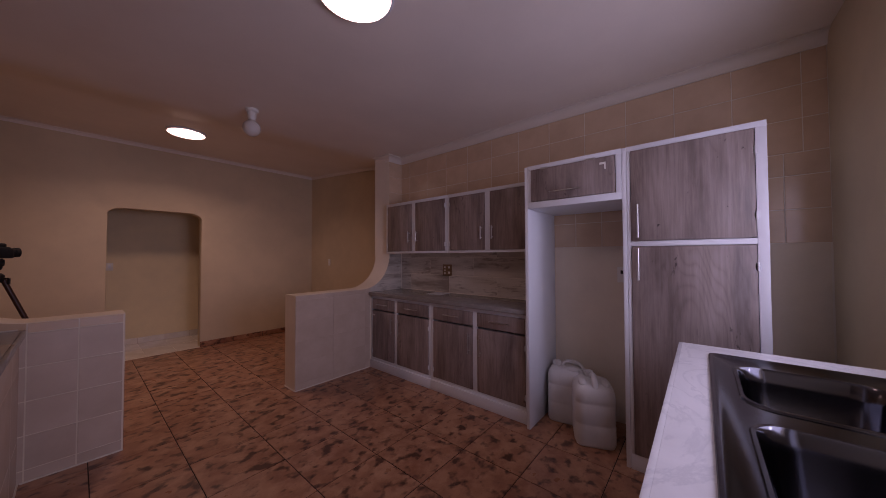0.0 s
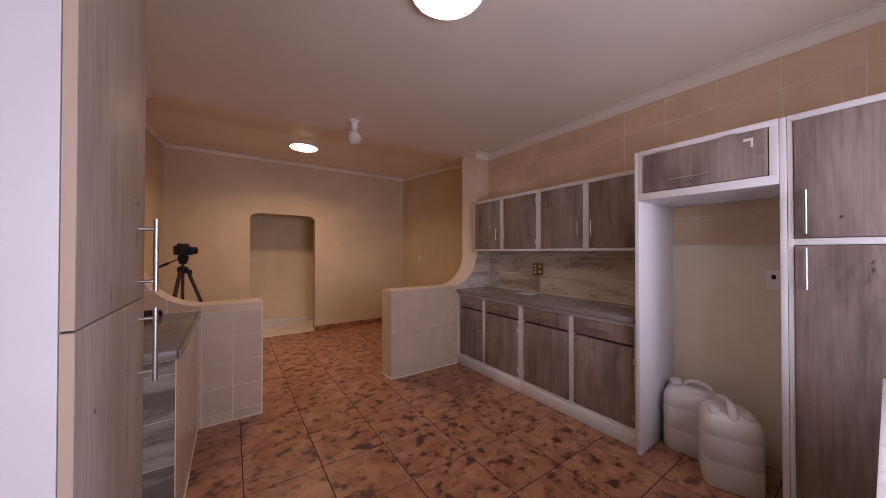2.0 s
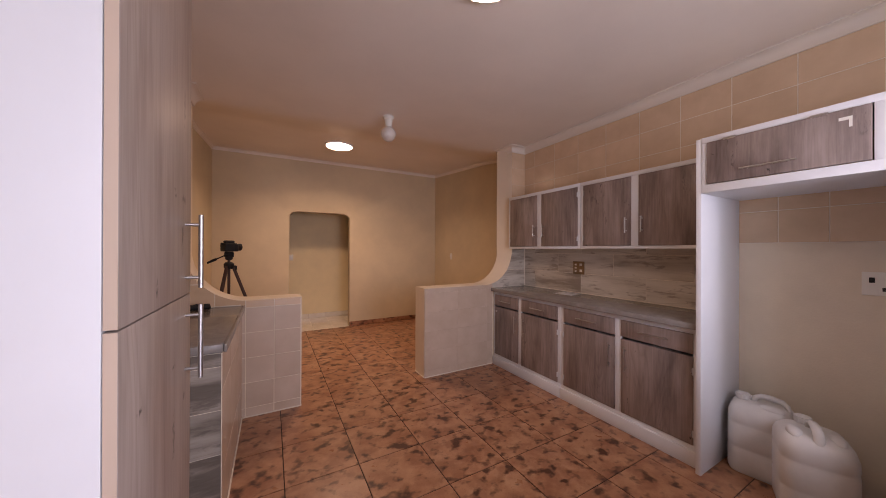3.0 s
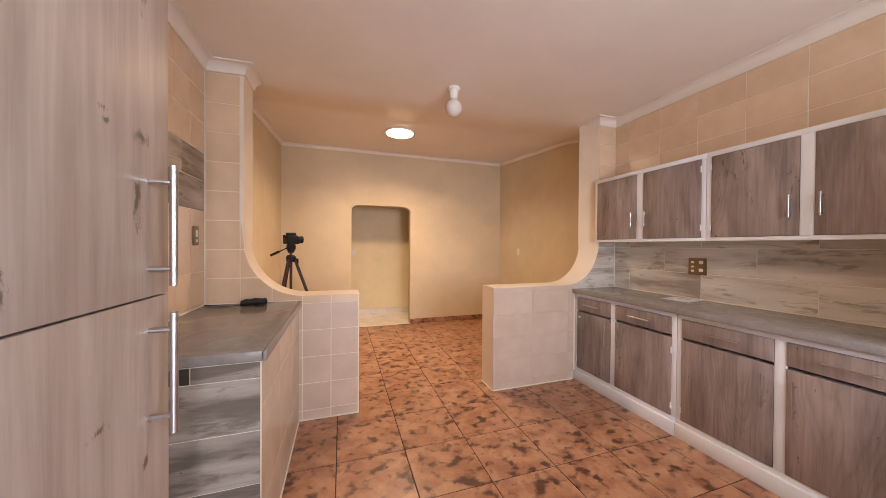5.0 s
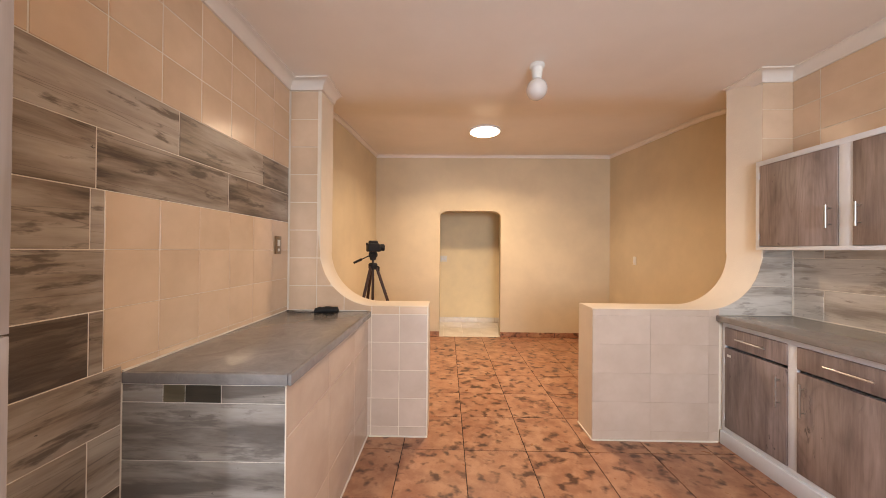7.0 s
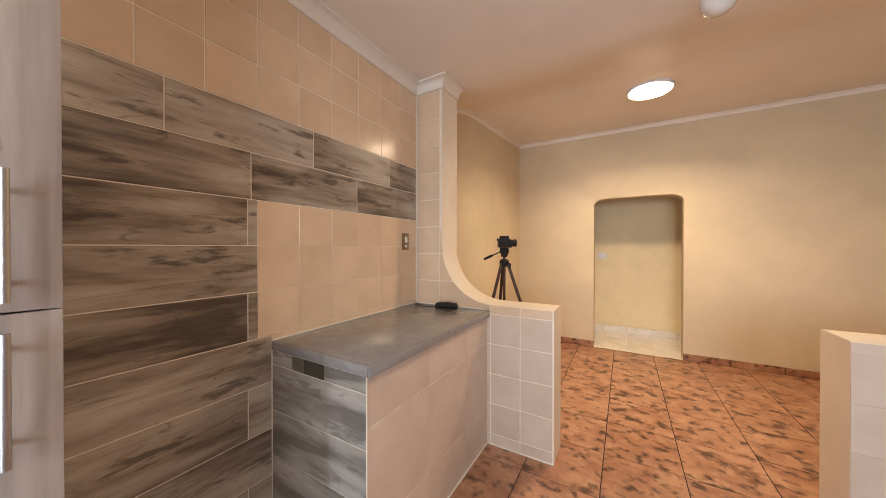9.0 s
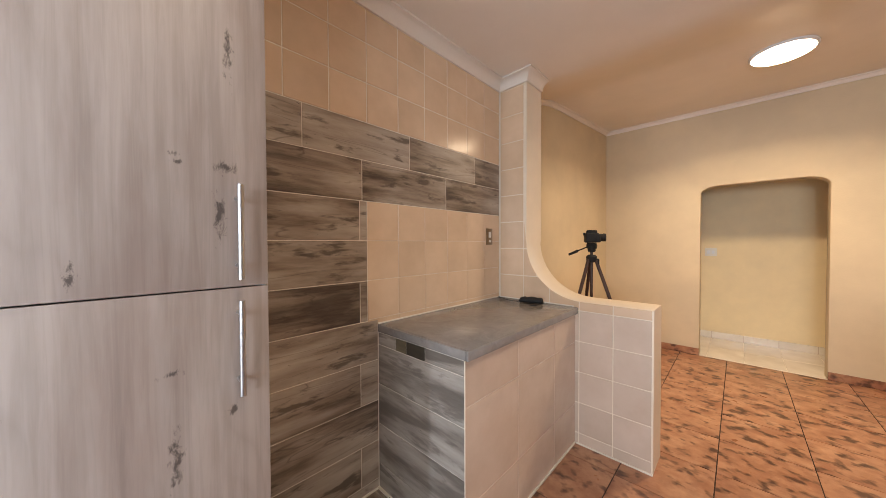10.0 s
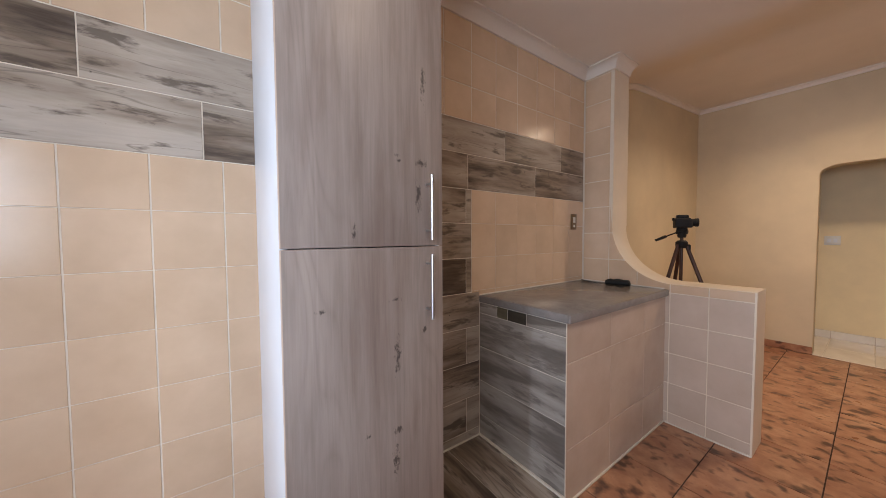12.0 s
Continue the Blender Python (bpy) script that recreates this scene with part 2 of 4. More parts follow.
OAK = wood_laminate("grey_oak_laminate", (0.395, 0.333, 0.30), (0.19, 0.15, 0.13), (0.045, 0.035, 0.03), 0.74, KNOTS)
PLANK = wood_tile("grey_plank_tile", [(0.066, 0.043, 0.030), (0.22, 0.162, 0.118), (0.385, 0.312, 0.245), (0.54, 0.465, 0.385)])
DARKPLANK = wood_tile("dark_insert_tile", [(0.015, 0.012, 0.010), (0.03, 0.026, 0.02), (0.055, 0.046, 0.034), (0.10, 0.085, 0.06)])
OLIVE = wood_tile("olive_insert_tile", [(0.07, 0.055, 0.032), (0.12, 0.096, 0.06), (0.18, 0.148, 0.095), (0.25, 0.21, 0.14)])
PALEPLANK = wood_tile("pale_grey_plank_tile", [(0.15, 0.125, 0.105), (0.30, 0.262, 0.225), (0.41, 0.365, 0.32), (0.52, 0.475, 0.43)])
SPLASH = wood_tile("light_grey_splashback_tile", [(0.27, 0.22, 0.18), (0.46, 0.40, 0.335), (0.60, 0.545, 0.475), (0.70, 0.65, 0.58)])
BEIGE = plain_tile("beige_wall_tile", (0.72, 0.525, 0.362), 0.2, 0.05)
PINK = plain_tile("pale_pink_tile", (0.62, 0.49, 0.39), 0.26, 0.05)
TERRA = floor_tile("terracotta_floor_tile")
WTILE = plain_tile("white_floor_tile", (0.90, 0.82, 0.71), 0.2, 0.08)
GRANITE = stone("grey_worktop", (0.20, 0.18, 0.168), (0.29, 0.265, 0.25), (0.25, 0.23, 0.215), 7, 0.2, 0.0)
MARBLE = stone("white_marble_worktop", (0.70, 0.71, 0.72), (0.82, 0.82, 0.83), (0.66, 0.67, 0.69), 3.0, 0.22)
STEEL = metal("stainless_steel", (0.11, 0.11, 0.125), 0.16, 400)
CHROME = metal("brushed_handle", (0.56, 0.55, 0.54), 0.32, 300)
BLACK = paint("black_plastic", (0.005, 0.005, 0.0055), 0.7, 60, 0.1, 0.2)
LEGS = paint("dark_bronze_leg", (0.055, 0.022, 0.016), 0.4, 60, 0.05, 0.2)
CAN = paint("cloudy_white_polythene", (0.76, 0.75, 0.73), 0.45, 20, 0.15, 0.25)
DIFF = glow("lit_diffuser", (1.0, 0.83, 0.63), 42.0)
DIFF2 = glow("lit_diffuser_warm", (1.0, 0.82, 0.60), 24.0)
BULB = paint("opal_glass", (0.70, 0.65, 0.60), 0.12, 20, 0.0, 0.03)
PRINT = paint("grey_print", (0.22, 0.22, 0.22), 0.7)
LENSGLASS, _nt, _b = material("lens_glass", 0.05)
_b.inputs["Base Color"].default_value = (0.01, 0.01, 0.015, 1)
BRASS = metal("tarnished_plate", (0.30, 0.22, 0.14), 0.35)


# ---- building helpers ----
ORG = {}


def thing(name, at, label, category, group=""):
    e = new(name)
    e.location = at
    e.empty_display_size = 0.1
    ORG[e] = Vector(at)
    return tagged(e, label, category, group)


def link(name, bm, mat, at=(0, 0, 0), smooth=None):
    me = bpy.data.meshes.new(name)
    bmesh.ops.recalc_face_normals(bm, faces=bm.faces)
    bm.to_mesh(me)
    bm.free()
    me.materials.append(mat)
    if smooth is not None:
        me.polygons.foreach_set("use_smooth", [True] * len(me.polygons))
        me.set_sharp_from_angle(angle=radians(smooth))
    ob = new(name, me)
    ob.location = at
    return ob


def part(name, bm, mat, parent, label="", smooth=35):
    o = ORG[parent]
    bmesh.ops.translate(bm, verts=bm.verts, vec=-o)
    ob = link(name, bm, mat, (0, 0, 0), smooth)
    ob.parent = parent
    ORG[ob] = o
    return tagged(ob, label)


def structure(name, bm, mat, label, category):
    ob = link(name, bm, mat, (0, 0, 0), 24)
    ORG[ob] = Vector((0, 0, 0))
    return tagged(ob, label, category, "", "structure")


def box(bm, x0, x1, y0, y1, z0, z1, bev=0.0, seg=2):
    m = Matrix.LocRotScale(((x0 + x1) / 2, (y0 + y1) / 2, (z0 + z1) / 2), None, (abs(x1 - x0), abs(y1 - y0), abs(z1 - z0)))
    r = bmesh.ops.create_cube(bm, size=1, matrix=m)
    if bev:
        es = {e for v in r["verts"] for e in v.link_edges}
        bmesh.ops.bevel(bm, geom=list(es), offset=bev, segments=seg, affect="EDGES", profile=0.5)
    return bm


def boxes(*rows, bev=0.0):
    bm = bmesh.new()
    for r in rows:
        box(bm, *r, bev=bev)
    return bm


def rod(bm, a, b, r, seg=12, r2=None):
    a, b = Vector(a), Vector(b)
    m = Matrix.Translation((a + b) / 2) @ (b - a).to_track_quat("Z", "Y").to_matrix().to_4x4()
    bmesh.ops.create_cone(bm, cap_ends=True, segments=seg, radius1=r, radius2=r if r2 is None else r2, depth=(b - a).length, matrix=m)
    return bm


def lathe(profile, at, seg=32):
    bm = bmesh.new()
    vs = [bm.verts.new((r, 0, z)) for r, z in profile]
    es = [bm.edges.new((p, q)) for p, q in zip(vs, vs[1:])]
    bmesh.ops.spin(bm, geom=vs + es, angle=2 * math.pi, steps=seg, axis=(0, 0, 1), cent=(0, 0, 0))
    bmesh.ops.remove_doubles(bm, verts=bm.verts, dist=1e-5)
    bmesh.ops.translate(bm, verts=bm.verts, vec=at)
    return bm


def extrude_xz(pts, y0, y1):
    """A prism from an outline in x and z."""
    bm = bmesh.new()
    f = bm.faces.new([bm.verts.new((x, y0, z)) for x, z in pts])
    r = bmesh.ops.extrude_face_region(bm, geom=[f])
    bmesh.ops.translate(bm, verts=[v for v in r["geom"] if isinstance(v, bmesh.types.BMVert)], vec=(0, y1 - y0, 0))
    return bm


# ---- structure ----
floor = structure("floor", boxes((XL - 0.25, XR2 + 0.3, YB - 0.2, YF, -0.12, -0.003)), DARKGROUT, "terracotta tiled floor with dark joints", "floor")
passage_floor = structure("passage_floor", boxes((-0.9, 2.9, YF + 0.002, YH + 0.02, -0.12, 0.0)), GROUT, "white tiled passage floor", "floor")
structure("ground", boxes((-6, 8, -9, YB - 0.2, -0.14, -0.03)), YARD, "grey paved yard outside the door", "ground")

wall_left = structure("wall_left", boxes((XL - 0.2, XL - 0.001, YB, YP + 0.1, 0, 3.05)), GROUT, "tiled kitchen wall with pale grout", "wall")
def slab_xy(pts, z0, z1):
    bm = bmesh.new()
    r = bmesh.ops.extrude_face_region(bm, geom=[bm.faces.new([bm.verts.new((x, y, z0)) for x, y in pts])])
    bmesh.ops.translate(bm, verts=[v for v in r["geom"] if isinstance(v, bmesh.types.BMVert)], vec=(0, 0, z1 - z0))
    return bm


wall_left_rear = structure("wall_left_rear", slab_xy([(XL - 0.25, YP + 0.1), (-0.73, YP + 0.1), (-0.67, YF), (XL - 0.25, YF)], 0, 3.05), CREAM, "cream painted plaster wall", "wall")
wall_right = structure("wall_right", boxes((XR + 0.001, XR + 0.25, YB, YP + 0.1, 0, 3.05)), GROUT, "tiled kitchen wall above the cabinets", "wall")
wall_right_rear = structure("wall_right_rear", slab_xy([(XN + 0.015, YP + 0.1), (XR2 + 0.3, YP + 0.1), (XR2 + 0.3, YF), (XR2, YF)], 0, 3.05), CREAM, "cream painted plaster wall", "wall")
d0, d1, dz = DOOR
w0, w1, wz0, wz1 = WIN
wall_back = structure("wall_back", boxes(
    (XL - 0.2, d0, YB - 0.2, YB, 0, 3.05), (d0, d1, YB - 0.2, YB, dz, 3.05), (d1, w0, YB - 0.2, YB, 0, 3.05),
    (w0, w1, YB - 0.2, YB, 0, wz0), (w0, w1, YB - 0.2, YB, wz1, 3.05), (w1, XR + 0.25, YB - 0.2, YB, 0, 3.05)), CREAM, "plain plaster wall with outside door and window openings", "wall")


def rounded_opening():
    """Far wall with the arched opening cut through it."""
    r, out = 0.16, []
    for cx, a0 in ((AX1 - r, 0), (AX0 + r, 90)):
        for k in range(9):
            a = radians(a0 + k * 90 / 8)
            out.append((cx + r * math.cos(a), AZ - 0.55 * r + 0.55 * r * math.sin(a)))
    x0, x1, top = XL - 0.25, XR2 + 0.3, 3.05
    pts = [(x0, 0), (x0, top), (x1, top), (x1, 0), (AX1, 0)] + out + [(AX0, 0)]
    bm = extrude_xz(pts, YF, YF + 0.15)
    rim = [e for e in bm.edges if all(AX0 - 0.01 < v.co.x < AX1 + 0.01 and v.co.z < AZ + 0.01 for v in e.verts) and abs(e.verts[0].co.y - e.verts[1].co.y) < 1e-4]
    bmesh.ops.bevel(bm, geom=rim, offset=0.012, segments=2, affect="EDGES", profile=0.5)
    return bm


wall_far = structure("wall_far", rounded_opening(), CREAM, "cream plaster wall with a rounded doorway", "wall")
structure("wall_niche", boxes((XR - 0.004, XR + 0.001, -0.41, 1.29, 0, 1.468)), PLASTER, "smooth bare plaster at the back of the niche", "wall")
structure("wall_passage", boxes((-0.95, 2.95, YH, YH + 0.15, -0.12, 2.75)), PALE_LIT, "pale cream passage wall behind the doorway, with light put into its colour", "wall")
structure("wall_passage_end", boxes((-0.95, -0.8, YF + 0.15, YH, -0.12, 2.75)), PALE_LIT, "plain passage end wall", "wall")
structure("wall_passage_end_right", boxes((2.8, 2.95, YF + 0.15, YH, -0.12, 2.75)), PALE_LIT, "plain passage end wall", "wall")

XA, XB, RC = -0.456, 2.855, 0.42         # inner edges of the piers, radius of the sweep
HL, HR = 0.372, 1.605                    # free ends of the half walls


def sweep_left(x):
    if x <= XA:
        return 9.0
    return ZH if x >= XA + RC else ZH + RC - math.sqrt(RC * RC - (x - XA - RC) ** 2)


def sweep_right(x):
    return sweep_left(XA + (XB - x))


def half_wall(xw, xe, xf, height, name):
    n, s = 18, 1 if xf > xw else -1
    curve = [(xe + s * RC * (1 - math.cos(radians(90 * k / n))), ZH + RC * (1 - math.sin(radians(90 * k / n)))) for k in range(n + 1)]
    pts = [(xw, 0), (xw, height), (xe, height)] + curve + [(xf, ZH), (xf, 0)]
    bm = extrude_xz(pts, YP, YQ)
    es = [e for e in bm.edges if abs(e.verts[0].co.y - e.verts[1].co.y) < 1e-4 and min(v.co.z for v in e.verts) > 0.5 and max(v.co.z for v in e.verts) < 2.9]
    bmesh.ops.bevel(bm, geom=es, offset=0.01, segments=2, affect="EDGES", profile=0.5)
    for v in bm.verts:
        if v.co.y > YQ - 0.05 and xw > 0 and v.co.z > ZH - 0.02 and v.co.x > XB - RC:
            v.co.x -= 0.05
    return structure(name, bm, PLASTER, "plaster pier sweeping down into a half wall", "wall")


pier_left = half_wall(XL - 0.1, XA, HL, 3.0, "wall_partition_left")
pier_right = half_wall(XR + 0.2, XB, HR, 3.0, "wall_partition_right")

kb = bmesh.new()
ys_ = [YB - 0.2, 1.5, 3.3] + [3.55 + 0.095 * k for k in range(11)] + [5.0, 5.6, YF + 0.05]
grid_ = [[[kb.verts.new((x, y, ceiling_z(x, y) + up)) for x in (XL - 0.25, 0.6, 1.9, XR2 + 0.3)] for y in ys_] for up in (0.0, 0.2)]
for sheet_ in grid_:
    for r0, r1 in zip(sheet_, sheet_[1:]):
        for k in range(3):
            kb.faces.new((r0[k], r0[k + 1], r1[k + 1], r1[k]))
rim_ = [[r[0] for r in g] + g[-1][1:] + [r[-1] for r in g[-2::-1]] + g[0][-2:0:-1] for g in grid_]
for k in range(len(rim_[0])):
    q = (k + 1) % len(rim_[0])
    kb.faces.new((rim_[0][k], rim_[0][q], rim_[1][q], rim_[1][k]))
structure("ceiling", kb, CEIL, "off-white painted ceiling rising gently towards the back", "ceiling")
structure("ceiling_passage", boxes((-0.95, 2.95, YF + 0.15, YH + 0.15, 2.6, 2.75)), CEIL, "plain passage ceiling", "ceiling")


def cornice(path, name, size=0.085, mat=None):
    """Plaster cove along a line of (x, y, ceiling z), room on the left of the way."""
    prof = [(0.0, -size), (0.014, -size)] + [(0.014 + (size - 0.022) * (1 - math.cos(radians(a))), -size + 0.006 + (size - 0.018) * math.sin(radians(a))) for a in range(0, 91, 15)] + [(size, -0.012), (size, 0.0)]
    bm, rings = bmesh.new(), []
    pv = [Vector(p[:2]) for p in path]
    for i, p in enumerate(pv):
        d0_ = (p - pv[i - 1]).normalized() if i else None
        d1_ = (pv[i + 1] - p).normalized() if i + 1 < len(pv) else None
        ns = [Vector((-d.y, d.x)) for d in (d0_, d1_) if d is not None]
        off = ns[0] if len(ns) == 1 else (ns[0] + ns[1]) / (1 + ns[0].dot(ns[1]))
        rings.append([bm.verts.new((*(p + off * a), path[i][2] + h)) for a, h in prof])
    for r0, r1 in zip(rings, rings[1:]):
        for k in range(len(prof) - 1):
            bm.faces.new((r0[k], r0[k + 1], r1[k + 1], r1[k]))
    return structure(name, bm, mat or COVE, "white plaster cove cornice under the ceiling", "trim")


cornice([(XR, YB, zc(XR)), (XR, YP, zc(XR)), (XB, YP, zc(XB)), (XB, YQ, zc(XB))], "trim_1", 0.08)
cornice([(XA, YQ, zc(XA)), (XA, YP, zc(XA)), (XL, YP, zc(XL)), (XL, YB, zc(XL))], "trim_2", 0.075)
rear_ = [(XN + (XR2 - XN) * (y - YQ) / (YF - YQ), y) for y in (YQ, 3.9, 4.1, 4.35, 4.6, YF)] + [(-0.727 + 0.057 * (y - YQ) / (YF - YQ), y) for y in (YF, 4.6, 4.35, 4.1, 3.9, YQ)]
cornice([(x, y, ceiling_z(x, y)) for x, y in rear_], "trim_3", 0.045, CEIL)


# ---- tile setting ----
MESHES = {}


def tile_mesh(w, h, mat, th=0.0035, ch=0.0012):
    key = (round(w, 3), round(h, 3), mat.name, th)
    if key not in MESHES:
        a, b = w / 2, h / 2
        ring = lambda i, z: [(-a + i, -b + i, z), (a - i, -b + i, z), (a - i, b - i, z), (-a + i, b - i, z)]
        vs = ring(0, 0) + ring(0, th - ch) + ring(ch, th)
        fs = [(8, 9, 10, 11)] + [(j + k, j + (k + 1) % 4, j + 4 + (k + 1) % 4, j + 4 + k) for j in (0, 4) for k in range(4)]
        me = bpy.data.meshes.new("tile")
        me.from_pydata(vs, [], fs)
        me.materials.append(mat)
        MESHES[key] = me
    return MESHES[key]


class Plane:
    """A wall or floor face: origin, way across, way up."""

    def __init__(self, parent, o, u, v):
        self.parent, self.o, self.u, self.v = parent, Vector(o), Vector(u), Vector(v)
        self.n = self.u.cross(self.v)

    def lay(self, name, u0, u1, v0, v1, mat, gap=0.004, th=0.0035, level=None):
        w, h = u1 - u0 - gap, v1 - v0 - (gap if level is None else level)
        if w < 0.012 or h < 0.012:
            return None
        ob = new(name, tile_mesh(w, h, mat, th))
        c = self.o + self.u * (u0 + u1) / 2 + self.v * (v0 + v1) / 2 + self.n * random.uniform(-0.0006, 0.0006)
        ob.matrix_basis = Matrix((self.u, self.v, self.n)).transposed().to_4x4()
        ob.location = c
        ob.parent = self.parent
        return ob

    def grid(self, name, u0, u1, v0, v1, pu, pv, mat, su=0.0, sv=0.0, gap=0.005, th=0.0035, level=None):
        """Square tiles on a running grid that has joints at su and sv, cut at the edges."""
        i0, j0 = math.floor((u0 - su) / pu), math.floor((v0 - sv) / pv)
        for i in range(i0, i0 + int((u1 - u0) / pu) + 2):
            for j in range(j0, j0 + int((v1 - v0) / pv) + 2):
                a, b = max(u0, su + i * pu), min(u1, su + (i + 1) * pu)
                c, d = max(v0, sv + j * pv), min(v1, sv + (j + 1) * pv)
                if b - a > 0.015 and d - c > 0.015:
                    self.lay(name, a, b, c, d, mat, gap, th, level)

    def row(self, name, cuts, v0, v1, mat, gap=0.004, th=0.0035):
        for a, b in zip(cuts, cuts[1:]):
            self.lay(name, a, b, v0, v1, mat, gap, th)


T, TL = 0.2165, 0.2085                   # wall tile pitch, right and left


def set_tiles():
    # left wall: across = y, up = z
    lw = Plane(wall_left, (XL - 0.0025, 0, 0), (0, 1, 0), (0, 0, 1))
    zs = [0.0, 0.09, 0.304, 0.526, 0.75, 0.97, 1.187, 1.401, 1.61]
    lw.grid("tile", YB, YP, 2.024, zc(XL) - 0.02, TL, TL, BEIGE, 0.715, 2.024)
    lw.grid("tile", 2.172, YP, 0.94, 1.61, TL, 0.212, BEIGE, 2.172, 1.401, 0.0022)
    lw.grid("tile", YB, 1.03, 0.0, 1.61, TL, TL, BEIGE, 0.71, 0.999, 0.0048, 0.0035, 0.0025)
    lw.row("plank_tile", [YB, -0.08, 0.556, 1.19, 1.838, 2.468, 3.10, YP], 1.824, 2.024, PLANK)
    lw.row("plank_tile", [YB, 0.22, 0.86, 1.50, 2.143, 2.784, YP], 1.61, 1.824, PLANK)
    for k, (a, b) in enumerate(zip(zs, zs[1:])):
        end = 2.172 if a > 0.9 else 2.235
        lw.row("plank_tile", [1.2, end] if k % 2 == 0 else [1.2, 2.127, end], a, b, PLANK)
    # right wall: across = -y
    rw = Plane(wall_right, (XR + 0.0025, 0, 0), (0, -1, 0), (0, 0, 1))
    rw.grid("tile", -YP, -YB, 2.05, zc(XR) - 0.02, T * 1.5, T, BEIGE, -3.26, 2.05)
    rw.grid("tile", -YP, 0.42, 1.47, 2.05, T, T, BEIGE, -1.29, 1.47)
    rw.row("plank_tile", [-YP, -3.236, -2.568, -1.90, -1.29], 1.375, 1.47, SPLASH)
    rw.row("plank_tile", [-YP, -2.873, -2.205, -1.54, -1.29], 1.16, 1.375, SPLASH)
    rw.row("plank_tile", [-YP, -3.236, -2.568, -1.90, -1.29], 0.945, 1.16, SPLASH)
    # counter block beside the pier
    cf = Plane(tiled_counter, Vector((0, 2.240, 0)) - ORG[tiled_counter], (1, 0, 0), (0, 0, 1))
    for a, b in ((0.0, 0.175), (0.175, 0.395), (0.395, 0.615), (0.615, 0.832)):
        cf.row("plank_tile", [XL, -0.083], a, b, PALEPLANK)
    cf.lay("plank_tile", XL, -0.545, 0.832, 0.90, PALEPLANK)
    tagged(cf.lay("plank_tile", -0.545, -0.462, 0.832, 0.90, OLIVE), "olive brown insert tile")
    tagged(cf.lay("plank_tile", -0.462, -0.325, 0.832, 0.90, DARKPLANK), "dark stained insert tile")
    cf.lay("plank_tile", -0.325, -0.083, 0.832, 0.90, PALEPLANK)
    cs = Plane(tiled_counter, Vector((-0.0865, 0, 0)) - ORG[tiled_counter], (0, 1, 0), (0, 0, 1))
    cs.grid("tile", 2.237, YP, 0.0, 0.90, 0.43, 0.43, PINK, 2.237, 0.27, 0.003)
    lp = Plane(low_plinth, Vector((0, 0, 0.03)) - ORG[low_plinth], (0, 1, 0), (0, 0, 1))
    lp.u, lp.v, lp.n = Vector((1, 0, 0)), Vector((0, 1, 0)), Vector((0, 0, 1))
    lp.row("plank_tile", [XL, -0.09], 1.51, 1.70, PLANK)
    lp.row("plank_tile", [XL, -0.09], 1.70, 1.98, PLANK)
    lp.row("plank_tile", [XL, -0.09], 1.98, 2.235, PLANK)


def swept_tiles(parent, x0, x1, top, su, sv, mat, mats, p=T * 0.975, q=T * 0.975, g=0.0035):
    """Tiles on the front of a half wall, cut along its sweep."""
    for i in range(-9, 18):
        for j in range(-1, 14):
            a, b = max(x0, su + i * p), min(x1, su + (i + 1) * p)
            c, d = max(0.0, sv + (j - 1) * q), min(2.66, sv + j * q)
            if b - a < 0.02 or d - c < 0.02:
                continue
            n = 10
            xs = [a + g + (b - a - 2 * g) * k / n for k in range(n + 1)]
            tops = [(x, min(d - g, top(x) - 0.004)) for x in xs if top(x) - 0.004 > c + g + 0.004]
            if len(tops) < 2 or tops[-1][0] - tops[0][0] < 0.012:
                continue
            if all(abs(z - (d - g)) < 1e-6 for _, z in tops):
                tops = [tops[0], tops[-1]]
            pts = [(tops[-1][0], c + g), (tops[0][0], c + g)] + tops
            cx, cz = (a + b) / 2, (c + d) / 2
            bm = extrude_xz([(x - cx, z - cz) for x, z in pts], -0.0035, 0.0)
            m = mats[0] if cz < 0.97 or len(mats) == 1 else mats[1]
            ob = link("tile", bm, m)
            ob.location = (cx, YP, cz)
            ob.parent = parent


def swept_rows(parent, x0, x1, top, zs, mat):
    for c, d in zip(zs, zs[1:]):
        g, n = 0.002, 20
        tops = [(x, min(d - g, top(x) - 0.004)) for x in (x0 + g + (x1 - x0 - 2 * g) * k / n for k in range(n + 1)) if top(x) - 0.004 > c + g + 0.004]
        if len(tops) < 2:
            continue
        pts = [(tops[-1][0], c + g), (tops[0][0], c + g)] + tops
        cx, cz = (x0 + x1) / 2, (c + d) / 2
        ob = link("plank_tile" if mat is SPLASH else "tile", extrude_xz([(x - cx, z - cz) for x, z in pts], -0.0035, 0.0), mat)
        ob.location = (cx, YP, cz)
        ob.parent = parent


def set_floor():
    fl = Plane(floor, (0, 0, -0.003), (1, 0, 0), (0, 1, 0))
    fl.grid("floor_tile", XL, XR2, YB - 0.2, YF, 0.4375, 0.4375, TERRA, 0.642, 3.285, 0.006)
    pf = Plane(passage_floor, (0, 0, 0), (1, 0, 0), (0, 1, 0))
    pf.grid("floor_tile", AX0 - 0.6, AX1 + 0.6, YF + 0.002, YH, 0.33, 0.5, WTILE, 0.46, YF, 0.006)


